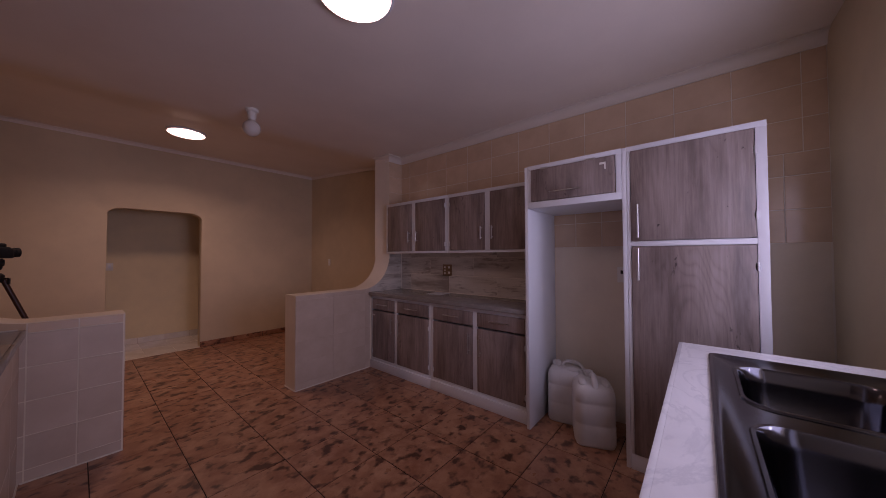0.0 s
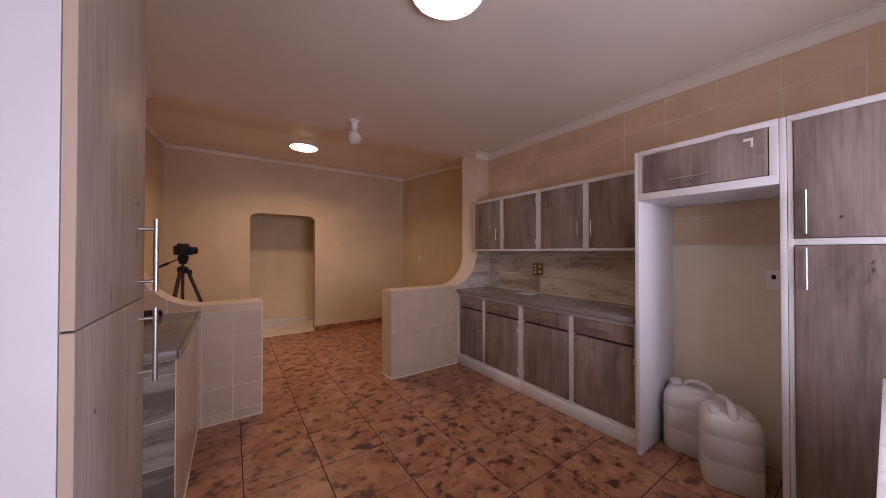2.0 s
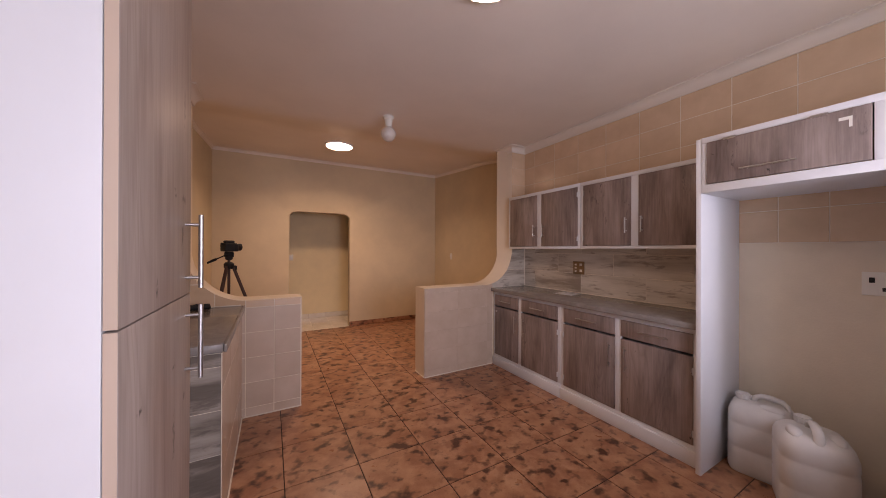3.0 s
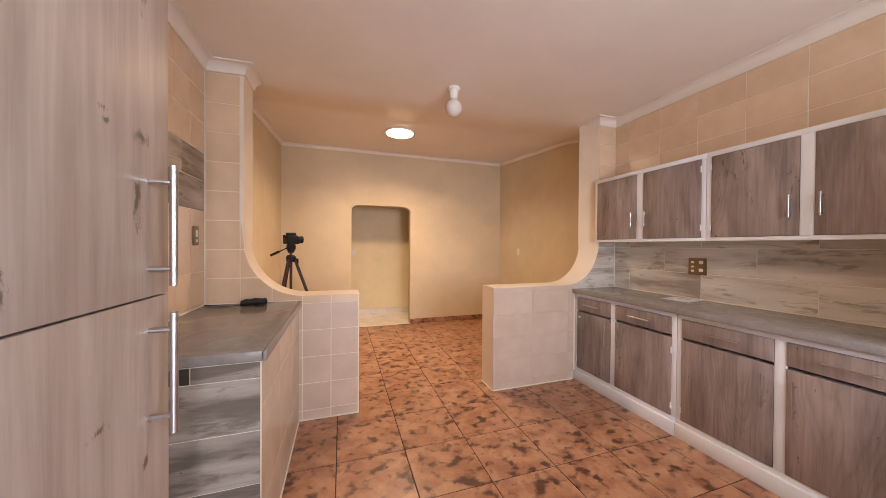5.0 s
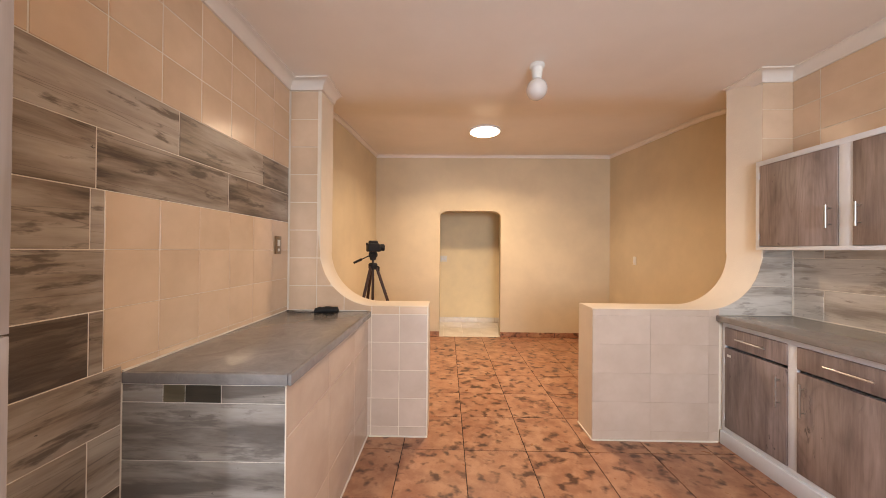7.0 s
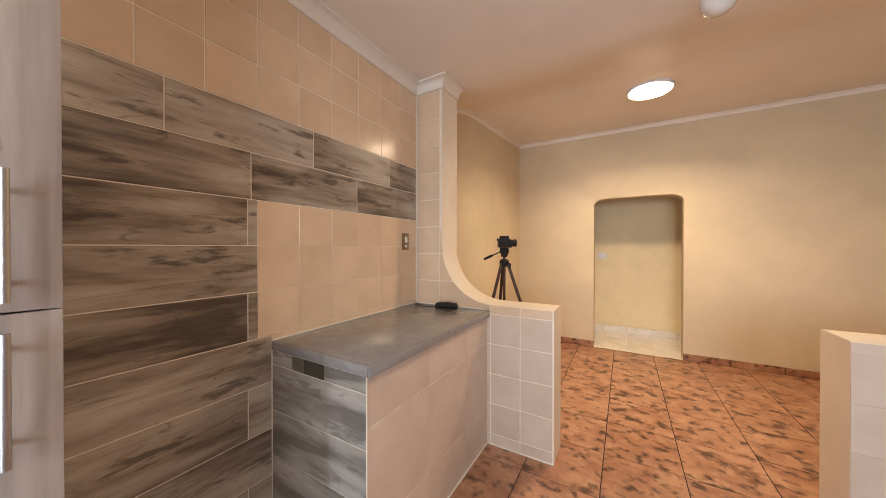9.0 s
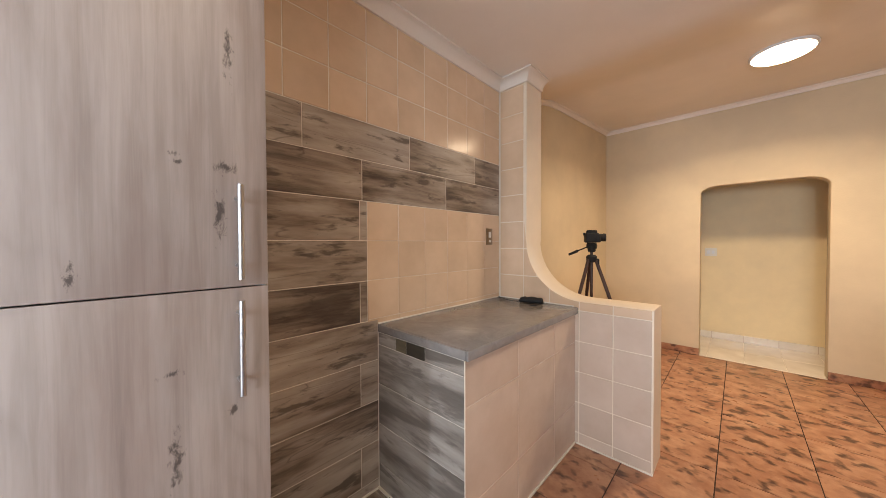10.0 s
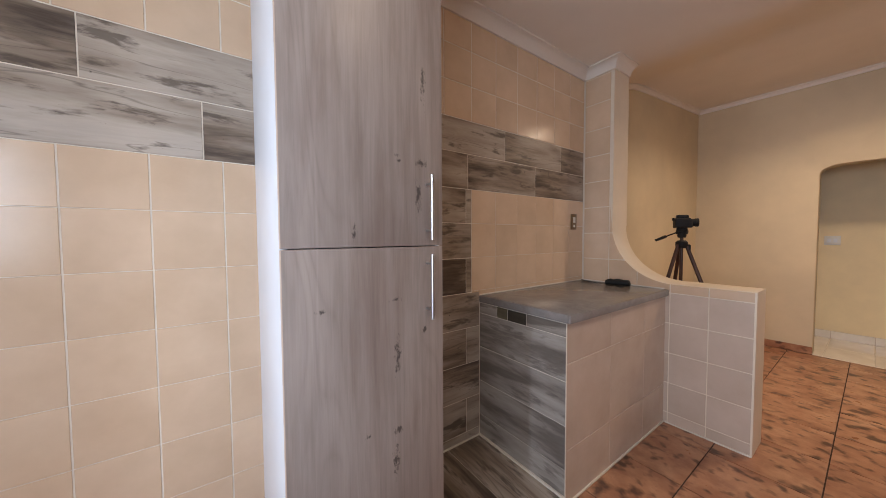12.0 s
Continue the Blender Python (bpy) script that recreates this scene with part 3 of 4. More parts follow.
# ---- fittings ----
def handle(parent, a, b, out, r=0.006, stand=0.032):
    """Bar handle from a to b with two posts, standing off along out."""
    a, b, out = Vector(a), Vector(b), Vector(out)
    bm, d = bmesh.new(), (b - a).normalized()
    rod(bm, a + out * stand, b + out * stand, r, 14)
    for p in (a + d * (b - a).length * 0.14, b - d * (b - a).length * 0.14):
        rod(bm, p, p + out * stand, r * 0.75, 10)
    return part("handle", bm, CHROME, parent, "brushed metal bar handle")


def hinge(parent, x, y, z):
    bm = bmesh.new()
    box(bm, x - 0.004, x, y - 0.012, y + 0.012, z - 0.022, z + 0.022, 0.0015, 1)
    rod(bm, (x - 0.005, y, z - 0.024), (x - 0.005, y, z + 0.024), 0.004, 8)
    return part("hinge", bm, WHITE, parent)


def front(name, parent, x, y0, y1, z0, z1, mat=None, th=0.018):
    """A door or drawer front on a face that looks to -x."""
    return part(name, boxes((x - th, x, y0, y1, z0, z1), bev=0.0015), mat or DARKOAK, parent)


def wall_cabinet(y0, y1, doors):
    c = thing("wall_cabinet", (2.94, (y0 + y1) / 2, 1.43), "white framed wall cabinet with grey oak doors", "cabinet", "kitchen wall cabinets")
    x = 2.80
    part("body", boxes((x + 0.02, XR - 0.002, y0, y1, 1.435, 1.452), (x + 0.02, XR - 0.002, y0, y1, 2.062, 2.078), (x + 0.02, XR - 0.002, y0, y0 + 0.016, 1.452, 2.062),
                       (x + 0.02, XR - 0.002, y1 - 0.016, y1, 1.452, 2.062), (XR - 0.012, XR - 0.003, y0 + 0.016, y1 - 0.016, 1.452, 2.062)), WHITE, c)
    st = [y0, doors[0][0], doors[0][1], doors[1][0], doors[1][1], y1]
    rows = [(x, x + 0.02, a, b, 1.455, 2.048) for a, b in zip(st[::2], st[1::2])]
    rows += [(x, x + 0.02, y0, y1, 1.43, 1.455), (x, x + 0.02, y0, y1, 2.048, 2.082)]
    part("face_frame", boxes(*rows, bev=0.001), WHITE, c)
    for (a, b), hy, gy in zip(doors, (doors[0][1] - 0.035, doors[1][0] + 0.035), (doors[0][0], doors[1][1])):
        d = front("door", c, x + 0.012, a + 0.002, b - 0.002, 1.458, 2.045)
        handle(d, (x - 0.006, hy, 1.565), (x - 0.006, hy, 1.70), (-1, 0, 0), 0.006, 0.03)
        for z in (1.53, 1.97):
            hinge(d, x - 0.002, gy, z)
    return c


def base_cabinet(y0, y1, doors):
    c = thing("base_cabinet", (2.8, (y0 + y1) / 2, 0), "white framed base cabinet with grey oak drawers and doors", "cabinet", "kitchen base cabinets")
    x = 2.56
    part("body", boxes((x + 0.02, XR - 0.002, y0, y0 + 0.016, 0.1, 0.902), (x + 0.02, XR - 0.002, y1 - 0.016, y1, 0.1, 0.902), (x + 0.02, XR - 0.002, y0 + 0.016, y1 - 0.016, 0.1, 0.116),
                       (x + 0.02, XR - 0.002, y0 + 0.016, y1 - 0.016, 0.7, 0.712), (XR - 0.014, XR - 0.004, y0 + 0.016, y1 - 0.016, 0.12, 0.9)), WHITE, c)
    st = [y0, doors[0][0], doors[0][1], doors[1][0], doors[1][1], y1]
    rows = [(x, x + 0.02, a, b, 0.132, 0.866) for a, b in zip(st[::2], st[1::2])]
    rows += [(x, x + 0.02, y0, y1, 0.866, 0.903), (x, x + 0.02, y0, y1, 0.1, 0.132)]
    part("face_frame", boxes(*rows, bev=0.001), WHITE, c)
    part("plinth", boxes((x - 0.018, x + 0.02, y0, y1, 0.0, 0.1), bev=0.003), WHITE, c, "white painted plinth")
    for (a, b), hy, gy in zip(doors, (doors[0][1] - 0.04, doors[1][0] + 0.04), (doors[0][0], doors[1][1])):
        d = front("drawer", c, x + 0.012, a + 0.002, b - 0.002, 0.735, 0.864)
        m = (a + b) / 2
        handle(d, (x - 0.006, m - 0.1, 0.80), (x - 0.006, m + 0.1, 0.80), (-1, 0, 0), 0.005, 0.026)
        d = front("door", c, x + 0.012, a + 0.002, b - 0.002, 0.135, 0.716)
        handle(d, (x - 0.006, hy, 0.47), (x - 0.006, hy, 0.66), (-1, 0, 0), 0.005, 0.028)
        for z in (0.21, 0.62):
            hinge(d, x - 0.002, gy, z)
    if y1 > 3.4:
        part("sticker", boxes((x - 0.0075, x - 0.0062, 3.345, 3.375, 0.655, 0.672)), PLASTIC, d, "small white sticker")
    return c


wall_cabinet(1.305, 2.365, [(1.335, 1.815), (1.875, 2.335)])
wall_cabinet(2.37, 3.42, [(2.40, 2.87), (2.935, 3.39)])
base_cabinet(1.305, 2.395, [(1.335, 1.815), (1.865, 2.365)])
base_cabinet(2.40, 3.42, [(2.435, 2.93), (2.98, 3.395)])
wt = thing("worktop", (2.8, 2.36, 0.905), "grey speckled stone-look worktop on the base cabinets", "worktop")
part("slab", boxes((2.530, XR - 0.002, 1.30, 3.42, 0.905, 0.945), bev=0.002), GRANITE, wt)
part("front_edge", boxes((2.514, 2.530, 1.30, 3.425, 0.903, 0.945), bev=0.006), GRANITE, wt, "rounded worktop nosing")


def fridge_surround():
    c = thing("fridge_surround", (2.78, 0.95, 0), "white open fridge niche with an overhead cupboard", "cabinet")
    x = 2.49
    part("side_panel", boxes((x, XR - 0.002, 1.268, 1.296, 0, 2.117), bev=0.002), WHITE, c)
    part("side_panel", boxes((x, XR - 0.002, 0.570, 0.596, 0, 2.117), bev=0.002), WHITE, c)
    part("shelf", boxes((x + 0.005, XR - 0.004, 0.598, 1.266, 1.775, 1.795)), WHITE, c)
    part("top", boxes((x + 0.005, XR - 0.004, 0.598, 1.266, 2.098, 2.116)), WHITE, c)
    part("face_frame", boxes((x - 0.004, x + 0.016, 0.598, 1.266, 1.775, 1.825), (x - 0.004, x + 0.016, 0.598, 1.266, 2.085, 2.119),
                             (x - 0.003, x + 0.016, 0.598, 0.632, 1.825, 2.085), (x - 0.003, x + 0.016, 1.24, 1.266, 1.825, 2.085), bev=0.001), WHITE, c)
    d = front("flap_door", c, x + 0.006, 0.637, 1.236, 1.828, 2.082)
    handle(d, (x - 0.012, 0.86, 1.885), (x - 0.012, 1.08, 1.885), (-1, 0, 0), 0.005, 0.026)
    for y in (0.79, 1.13):
        bm = box(bmesh.new(), x - 0.016, x - 0.004, y - 0.028, y + 0.028, 2.076, 2.09, 0.002, 1)
        rod(bm, (x - 0.014, y - 0.03, 2.084), (x - 0.014, y + 0.03, 2.084), 0.004, 8)
        part("hinge", bm, CHROME, d)
    part("torn_sticker", boxes((x - 0.0135, x - 0.0121, 0.69, 0.73, 2.03, 2.045), (x - 0.0135, x - 0.0121, 0.69, 0.70, 1.995, 2.03)), PLASTIC, d)


def pantry():
    c = thing("pantry_cabinet", (2.78, 0.25, 0), "tall white framed pantry cabinet with two grey oak doors", "cabinet")
    x, y0, y1 = 2.49, -0.085, 0.568
    part("body", boxes((x + 0.02, XR - 0.002, y0, y0 + 0.02, 0.0, 2.10), (x + 0.02, XR - 0.002, y1 - 0.02, y1, 0.0, 2.10), (x + 0.02, XR - 0.002, y0, y1, 2.10, 2.118),
                       (XR - 0.015, XR - 0.003, y0 + 0.02, y1 - 0.02, 0.1, 2.1), (x + 0.02, XR - 0.02, y0 + 0.02, y1 - 0.02, 0.1, 0.12)), WHITE, c)
    part("face_frame", boxes((x, x + 0.02, y0, -0.04, 0.1, 2.088), (x, x + 0.02, 0.548, y1, 0.1, 2.088), (x, x + 0.02, y0, y1, 2.088, 2.12),
                             (x, x + 0.02, -0.04, 0.548, 1.455, 1.487), (x, x + 0.02, y0, y1, 0.0, 0.1), bev=0.001), WHITE, c)
    for z0, z1, h0, h1 in ((0.105, 1.452, 1.235, 1.44), (1.49, 2.085, 1.51, 1.725)):
        d = front("door", c, x + 0.012, -0.037, 0.545, z0, z1)
        handle(d, (x - 0.006, 0.505, h0), (x - 0.006, 0.505, h1), (-1, 0, 0), 0.006, 0.032)
        for z in (z0 + 0.12, z1 - 0.12):
            hinge(d, x - 0.002, -0.04, z)


def tall_cabinet():
    c = thing("tall_cabinet", (-0.38, 1.27, 0), "tall grey oak cupboard with two doors and white sides", "cabinet")
    y0, y1, top = 1.024, 1.506, 2.61
    xf = -0.092
    part("side_panel", boxes((XL + 0.001, xf, y0, y0 + 0.018, 0, top), bev=0.001), WHITE, c, "white side panel")
    part("side_panel", boxes((XL + 0.001, xf, y1 - 0.018, y1, 0, top), bev=0.001), WHITE, c, "white side panel")
    part("carcass", boxes((XL + 0.001, xf, y0 + 0.018, y1 - 0.018, top - 0.018, top), (XL + 0.001, xf, y0 + 0.018, y1 - 0.018, 0.05, 0.068), (XL + 0.001, XL + 0.008, y0 + 0.018, y1 - 0.018, 0.07, top - 0.02)), WHITE, c)
    for z0, z1, h0, h1 in ((0.04, 1.2885, 1.060, 1.264), (1.2915, top, 1.310, 1.512)):
        d = part("door", boxes((xf + 0.001, xf + 0.019, y0 + 0.001, y1 - 0.001, z0, z1), bev=0.0012), OAK, c)
        part("edge_band", boxes((xf + 0.002, xf + 0.018, y0 - 0.0005, y0 + 0.002, z0 + 0.001, z1 - 0.001)), BAND, d, "pale board edge")
        handle(d, (xf + 0.019, 1.444, h0), (xf + 0.019, 1.444, h1), (1, 0, 0), 0.006, 0.034)


fridge_surround()
pantry()
tall_cabinet()

tiled_counter = thing("tiled_counter", (-0.39, 2.85, 0), "built-in counter clad in plank and beige tiles", "counter")
part("core", boxes((XL - 0.002, -0.0865, 2.240, YP - 0.004, 0.0, 0.90)), GROUT, tiled_counter)
ct = thing("counter_top", (-0.39, 2.85, 0.90), "dark grey polished worktop on the tiled counter", "worktop")
part("slab", boxes((XL, -0.076, 2.248, YP - 0.009, 0.902, 0.945), bev=0.001), GRANITE, ct)
part("side_edge", boxes((-0.076, -0.060, 2.232, YP - 0.009, 0.901, 0.9455), bev=0.006), GRANITE, ct, "rounded worktop nosing")
part("front_edge", boxes((XL, -0.0765, 2.232, 2.248, 0.901, 0.945), bev=0.006), GRANITE, ct, "rounded worktop nosing")
low_plinth = thing("low_plinth", (-0.39, 1.88, 0), "low plank-tiled plinth on the floor beside the counter", "plinth")
part("core", boxes((XL - 0.002, -0.085, 1.507, 2.236, 0.0, 0.03), bev=0.003), GROUT, low_plinth)


# ---- lamps ----
def ceiling_lamp(x, y, z, r, lit):
    c = thing("ceiling_lamp", (x, y, z), "round flush LED ceiling lamp, lit", "lamp", "ceiling lamps")
    part("rim", lathe([(0.0, 0.0), (r + 0.012, 0.0), (r + 0.014, -0.016), (r + 0.008, -0.022), (r, -0.024), (r - 0.002, -0.02)], (x, y, z)), WHITE, c)
    part("diffuser", lathe([(r - 0.003, -0.018), (r - 0.005, -0.026), (r - 0.012, -0.029), (r * 0.6, -0.031), (0.0, -0.032)], (x, y, z)), lit, c, "glowing opal diffuser")


ceiling_lamp(1.01, 1.50, zc(1.01), 0.180, DIFF)
ceiling_lamp(0.96, 4.88, ceiling_z(0.96, 4.88) - 0.005, 0.178, DIFF2)


def pendant(x, y):
    c = thing("bulb_holder", (x, y, zc(x)), "white batten holder with an unlit globe bulb", "lamp")
    part("base", lathe([(0.0, 0.0), (0.052, 0.0), (0.052, -0.02), (0.04, -0.03), (0.034, -0.085), (0.03, -0.1), (0.0, -0.1)], (x, y, zc(x))), PLASTIC, c)
    prof = [(0.0, -0.095), (0.026, -0.098)] + [(0.072 * math.sin(radians(a)), -0.172 + 0.072 * math.cos(radians(a))) for a in range(25, 180, 12)] + [(0.0, -0.244)]
    part("globe", lathe(prof, (x, y, zc(x))), BULB, c, "opal white globe bulb")


pendant(1.135, 3.285)


# ---- sink ----
def rrect(cx, cy, hx, hy, r, z, n=6):
    pts = []
    for sx, sy, a0 in ((1, 1, 0), (-1, 1, 90), (-1, -1, 180), (1, -1, 270)):
        for k in range(n + 1):
            a = radians(a0 + 90 * k / n)
            pts.append((cx + sx * (hx - r) + r * math.cos(a), cy + sy * (hy - r) + r * math.sin(a), z))
    return pts


def loft(bm, rings, close_end=True, close_start=False):
    vr = [[bm.verts.new(p) for p in r] for r in rings]
    for a, b in zip(vr, vr[1:]):
        for k in range(len(a)):
            bm.faces.new((a[k], a[(k + 1) % len(a)], b[(k + 1) % len(a)], b[k]))
    if close_end:
        bm.faces.new(vr[-1])
    if close_start:
        bm.faces.new(vr[0])
    return vr


SX0, SX1, SY0, SY1, SZ = 0.76, 1.985, -0.325, 0.178, 0.951
BOWLS = ((1.625, -0.085, 0.225, 0.195), (1.085, -0.085, 0.222, 0.195))


def sink_unit():
    cab = thing("sink_cabinet", (1.37, -0.08, 0), "white base cabinet under the sink", "cabinet")
    part("body", boxes((0.66, 0.678, YB + 0.002, 0.235, 0.0, 0.908), (2.082, 2.10, YB + 0.002, 0.235, 0.0, 0.908), (0.678, 2.082, YB + 0.002, YB + 0.012, 0.1, 0.908), (0.678, 2.082, YB + 0.012, 0.235, 0.1, 0.118)), WHITE, cab)
    for k in range(3):
        a = 0.68 + k * 0.4675
        part("door", boxes((a + 0.002, a + 0.4655, 0.236, 0.254, 0.105, 0.9), bev=0.0015), DARKOAK, cab)
    part("plinth", boxes((0.66, 2.10, 0.19, 0.205, 0.0, 0.1)), WHITE, cab)
    top = thing("sink_worktop", (1.37, -0.08, 0.91), "white marble-look worktop round the sink", "worktop")
    bm, loops = bmesh.new(), []
    for x0, x1, y0, y1 in ((0.645, 2.135, YB + 0.002, 0.275), (SX0 + 0.03, SX1 - 0.03, SY0 + 0.03, SY1 - 0.03)):
        for z in (0.95, 0.91):
            loops.append([bm.verts.new(p) for p in ((x0, y0, z), (x1, y0, z), (x1, y1, z), (x0, y1, z))])
    for a, b in ((0, 1), (0, 2), (1, 3), (2, 3)):
        for k in range(4):
            bm.faces.new((loops[a][k], loops[a][(k + 1) % 4], loops[b][(k + 1) % 4], loops[b][k]))
    part("slab", bm, MARBLE, top)
    part("front_edge", boxes((0.63, 2.135, 0.2751, 0.29, 0.909, 0.9499), bev=0.001), MARBLE, top, "rounded worktop nosing")
    part("end_edge", boxes((0.63, 0.6449, YB + 0.002, 0.275, 0.909, 0.9499), bev=0.001), MARBLE, top, "rounded worktop nosing")
    s = thing("kitchen_sink", (1.37, -0.08, 0.951), "stainless steel double bowl sink set in the worktop", "sink")
    cx, cy, hx, hy = (SX0 + SX1) / 2, (SY0 + SY1) / 2, (SX1 - SX0) / 2, (SY1 - SY0) / 2
    bm = bmesh.new()
    rim = loft(bm, [rrect(cx, cy, hx, hy, 0.03, SZ - 0.0005), rrect(cx, cy, hx - 0.002, hy - 0.002, 0.03, SZ + 0.005), rrect(cx, cy, hx - 0.016, hy - 0.016, 0.03, SZ + 0.006), rrect(cx, cy, hx - 0.024, hy - 0.024, 0.03, SZ + 0.001)], False)
    edges = [bm.edges.get((rim[-1][k], rim[-1][(k + 1) % len(rim[-1])])) for k in range(len(rim[-1]))]
    for bx, by, ax, ay in BOWLS:
        ring = [bm.verts.new(p) for p in rrect(bx, by, ax, ay, 0.08, SZ + 0.001)]
        edges += [bm.edges.new((ring[k], ring[(k + 1) % len(ring)])) for k in range(len(ring))]
    bmesh.ops.triangle_fill(bm, use_beauty=True, edges=edges)
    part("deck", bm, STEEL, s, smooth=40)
    for bx, by, ax, ay in BOWLS:
        bm = bmesh.new()
        prof = [(0, 0.001, 0.08), (0.003, 0.006, 0.08), (0.011, 0.006, 0.08), (0.016, -0.002, 0.078), (0.024, -0.05, 0.075), (0.036, -0.15, 0.07), (0.05, -0.168, 0.06), (0.08, -0.174, 0.05), (0.15, -0.176, 0.03)]
        loft(bm, [rrect(bx, by, ax - d, ay - d, r, SZ + h) for d, h, r in prof])
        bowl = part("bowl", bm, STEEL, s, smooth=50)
        part("drain", lathe([(0.0, -0.172), (0.03, -0.172), (0.042, -0.170), (0.044, -0.1745)], (bx, by, SZ), 20), CHROME, bowl, "round metal drain")


sink_unit()


# ---- jerrycans ----
def jerrycan():
    c = thing("jerrycan", (0, 0, 0), "cloudy white plastic water jerrycan on the floor", "jerrycan", "jerrycans in the niche")
    bm = bmesh.new()
    prof = [(0.0, 0.12, 0.11, 0.04), (0.006, 0.14, 0.13, 0.05), (0.03, 0.15, 0.14, 0.065), (0.15, 0.15, 0.14, 0.065), (0.158, 0.1475, 0.1375, 0.065), (0.172, 0.1475, 0.1375, 0.065), (0.18, 0.15, 0.14, 0.065),
            (0.30, 0.15, 0.14, 0.065), (0.308, 0.1475, 0.1375, 0.065), (0.322, 0.1475, 0.1375, 0.065), (0.33, 0.15, 0.14, 0.065), (0.375, 0.149, 0.139, 0.07), (0.41, 0.14, 0.13, 0.075), (0.434, 0.122, 0.112, 0.075), (0.445, 0.095, 0.085, 0.06), (0.446, 0.06, 0.05, 0.04)]
    loft(bm, [rrect(0, 0, a, b, r, z, 5) for z, a, b, r in prof], True, True)
    part("body", bm, CAN, c, smooth=50)
    arc = [(-0.118, 0.42), (-0.112, 0.455), (-0.09, 0.477), (-0.045, 0.486), (0.0, 0.484), (0.028, 0.466), (0.035, 0.435)]
    rings = []
    for k, (x, z) in enumerate(arc):
        p0, p1 = arc[max(k - 1, 0)], arc[min(k + 1, len(arc) - 1)]
        d = Vector((p1[0] - p0[0], 0, p1[1] - p0[1])).normalized()
        nn = Vector((-d.z, 0, d.x))
        rings.append([Vector((x, 0, z)) + nn * 0.014 * math.cos(radians(a)) + Vector((0, 0.021 * math.sin(radians(a)), 0)) for a in range(0, 360, 30)])
    bm = bmesh.new()
    loft(bm, rings, True, True)
    part("handle", bm, CAN, c, "moulded carrying handle", 60)
    for y in (-0.075, 0.075):
        bm = bmesh.new()
        bmesh.ops.create_uvsphere(bm, u_segments=18, v_segments=10, radius=1.0, matrix=Matrix.Translation((-0.05, y, 0.432)) @ Matrix.Diagonal((0.06, 0.034, 0.03, 1)))
        part("shoulder", bm, CAN, c, smooth=60)
    bm = bmesh.new()
    rod(bm, (0.083, 0.02, 0.425), (0.083, 0.02, 0.455), 0.031, 20)
    rod(bm, (0.083, 0.02, 0.453), (0.083, 0.02, 0.482), 0.035, 24, 0.033)
    for k in range(16):
        a = radians(k * 22.5)
        rod(bm, (0.083 + 0.034 * math.cos(a), 0.02 + 0.034 * math.sin(a), 0.456), (0.083 + 0.034 * math.cos(a), 0.02 + 0.034 * math.sin(a), 0.478), 0.003, 5)
    part("screw_cap", bm, CAN, c, "ribbed white screw cap")
    return c


can = jerrycan()
can.matrix_basis = pose(2.695, 0.85, 0, 0, 0, 22)
copy_thing(can, pose(2.885, 1.10, 0, 0, 0, 100))


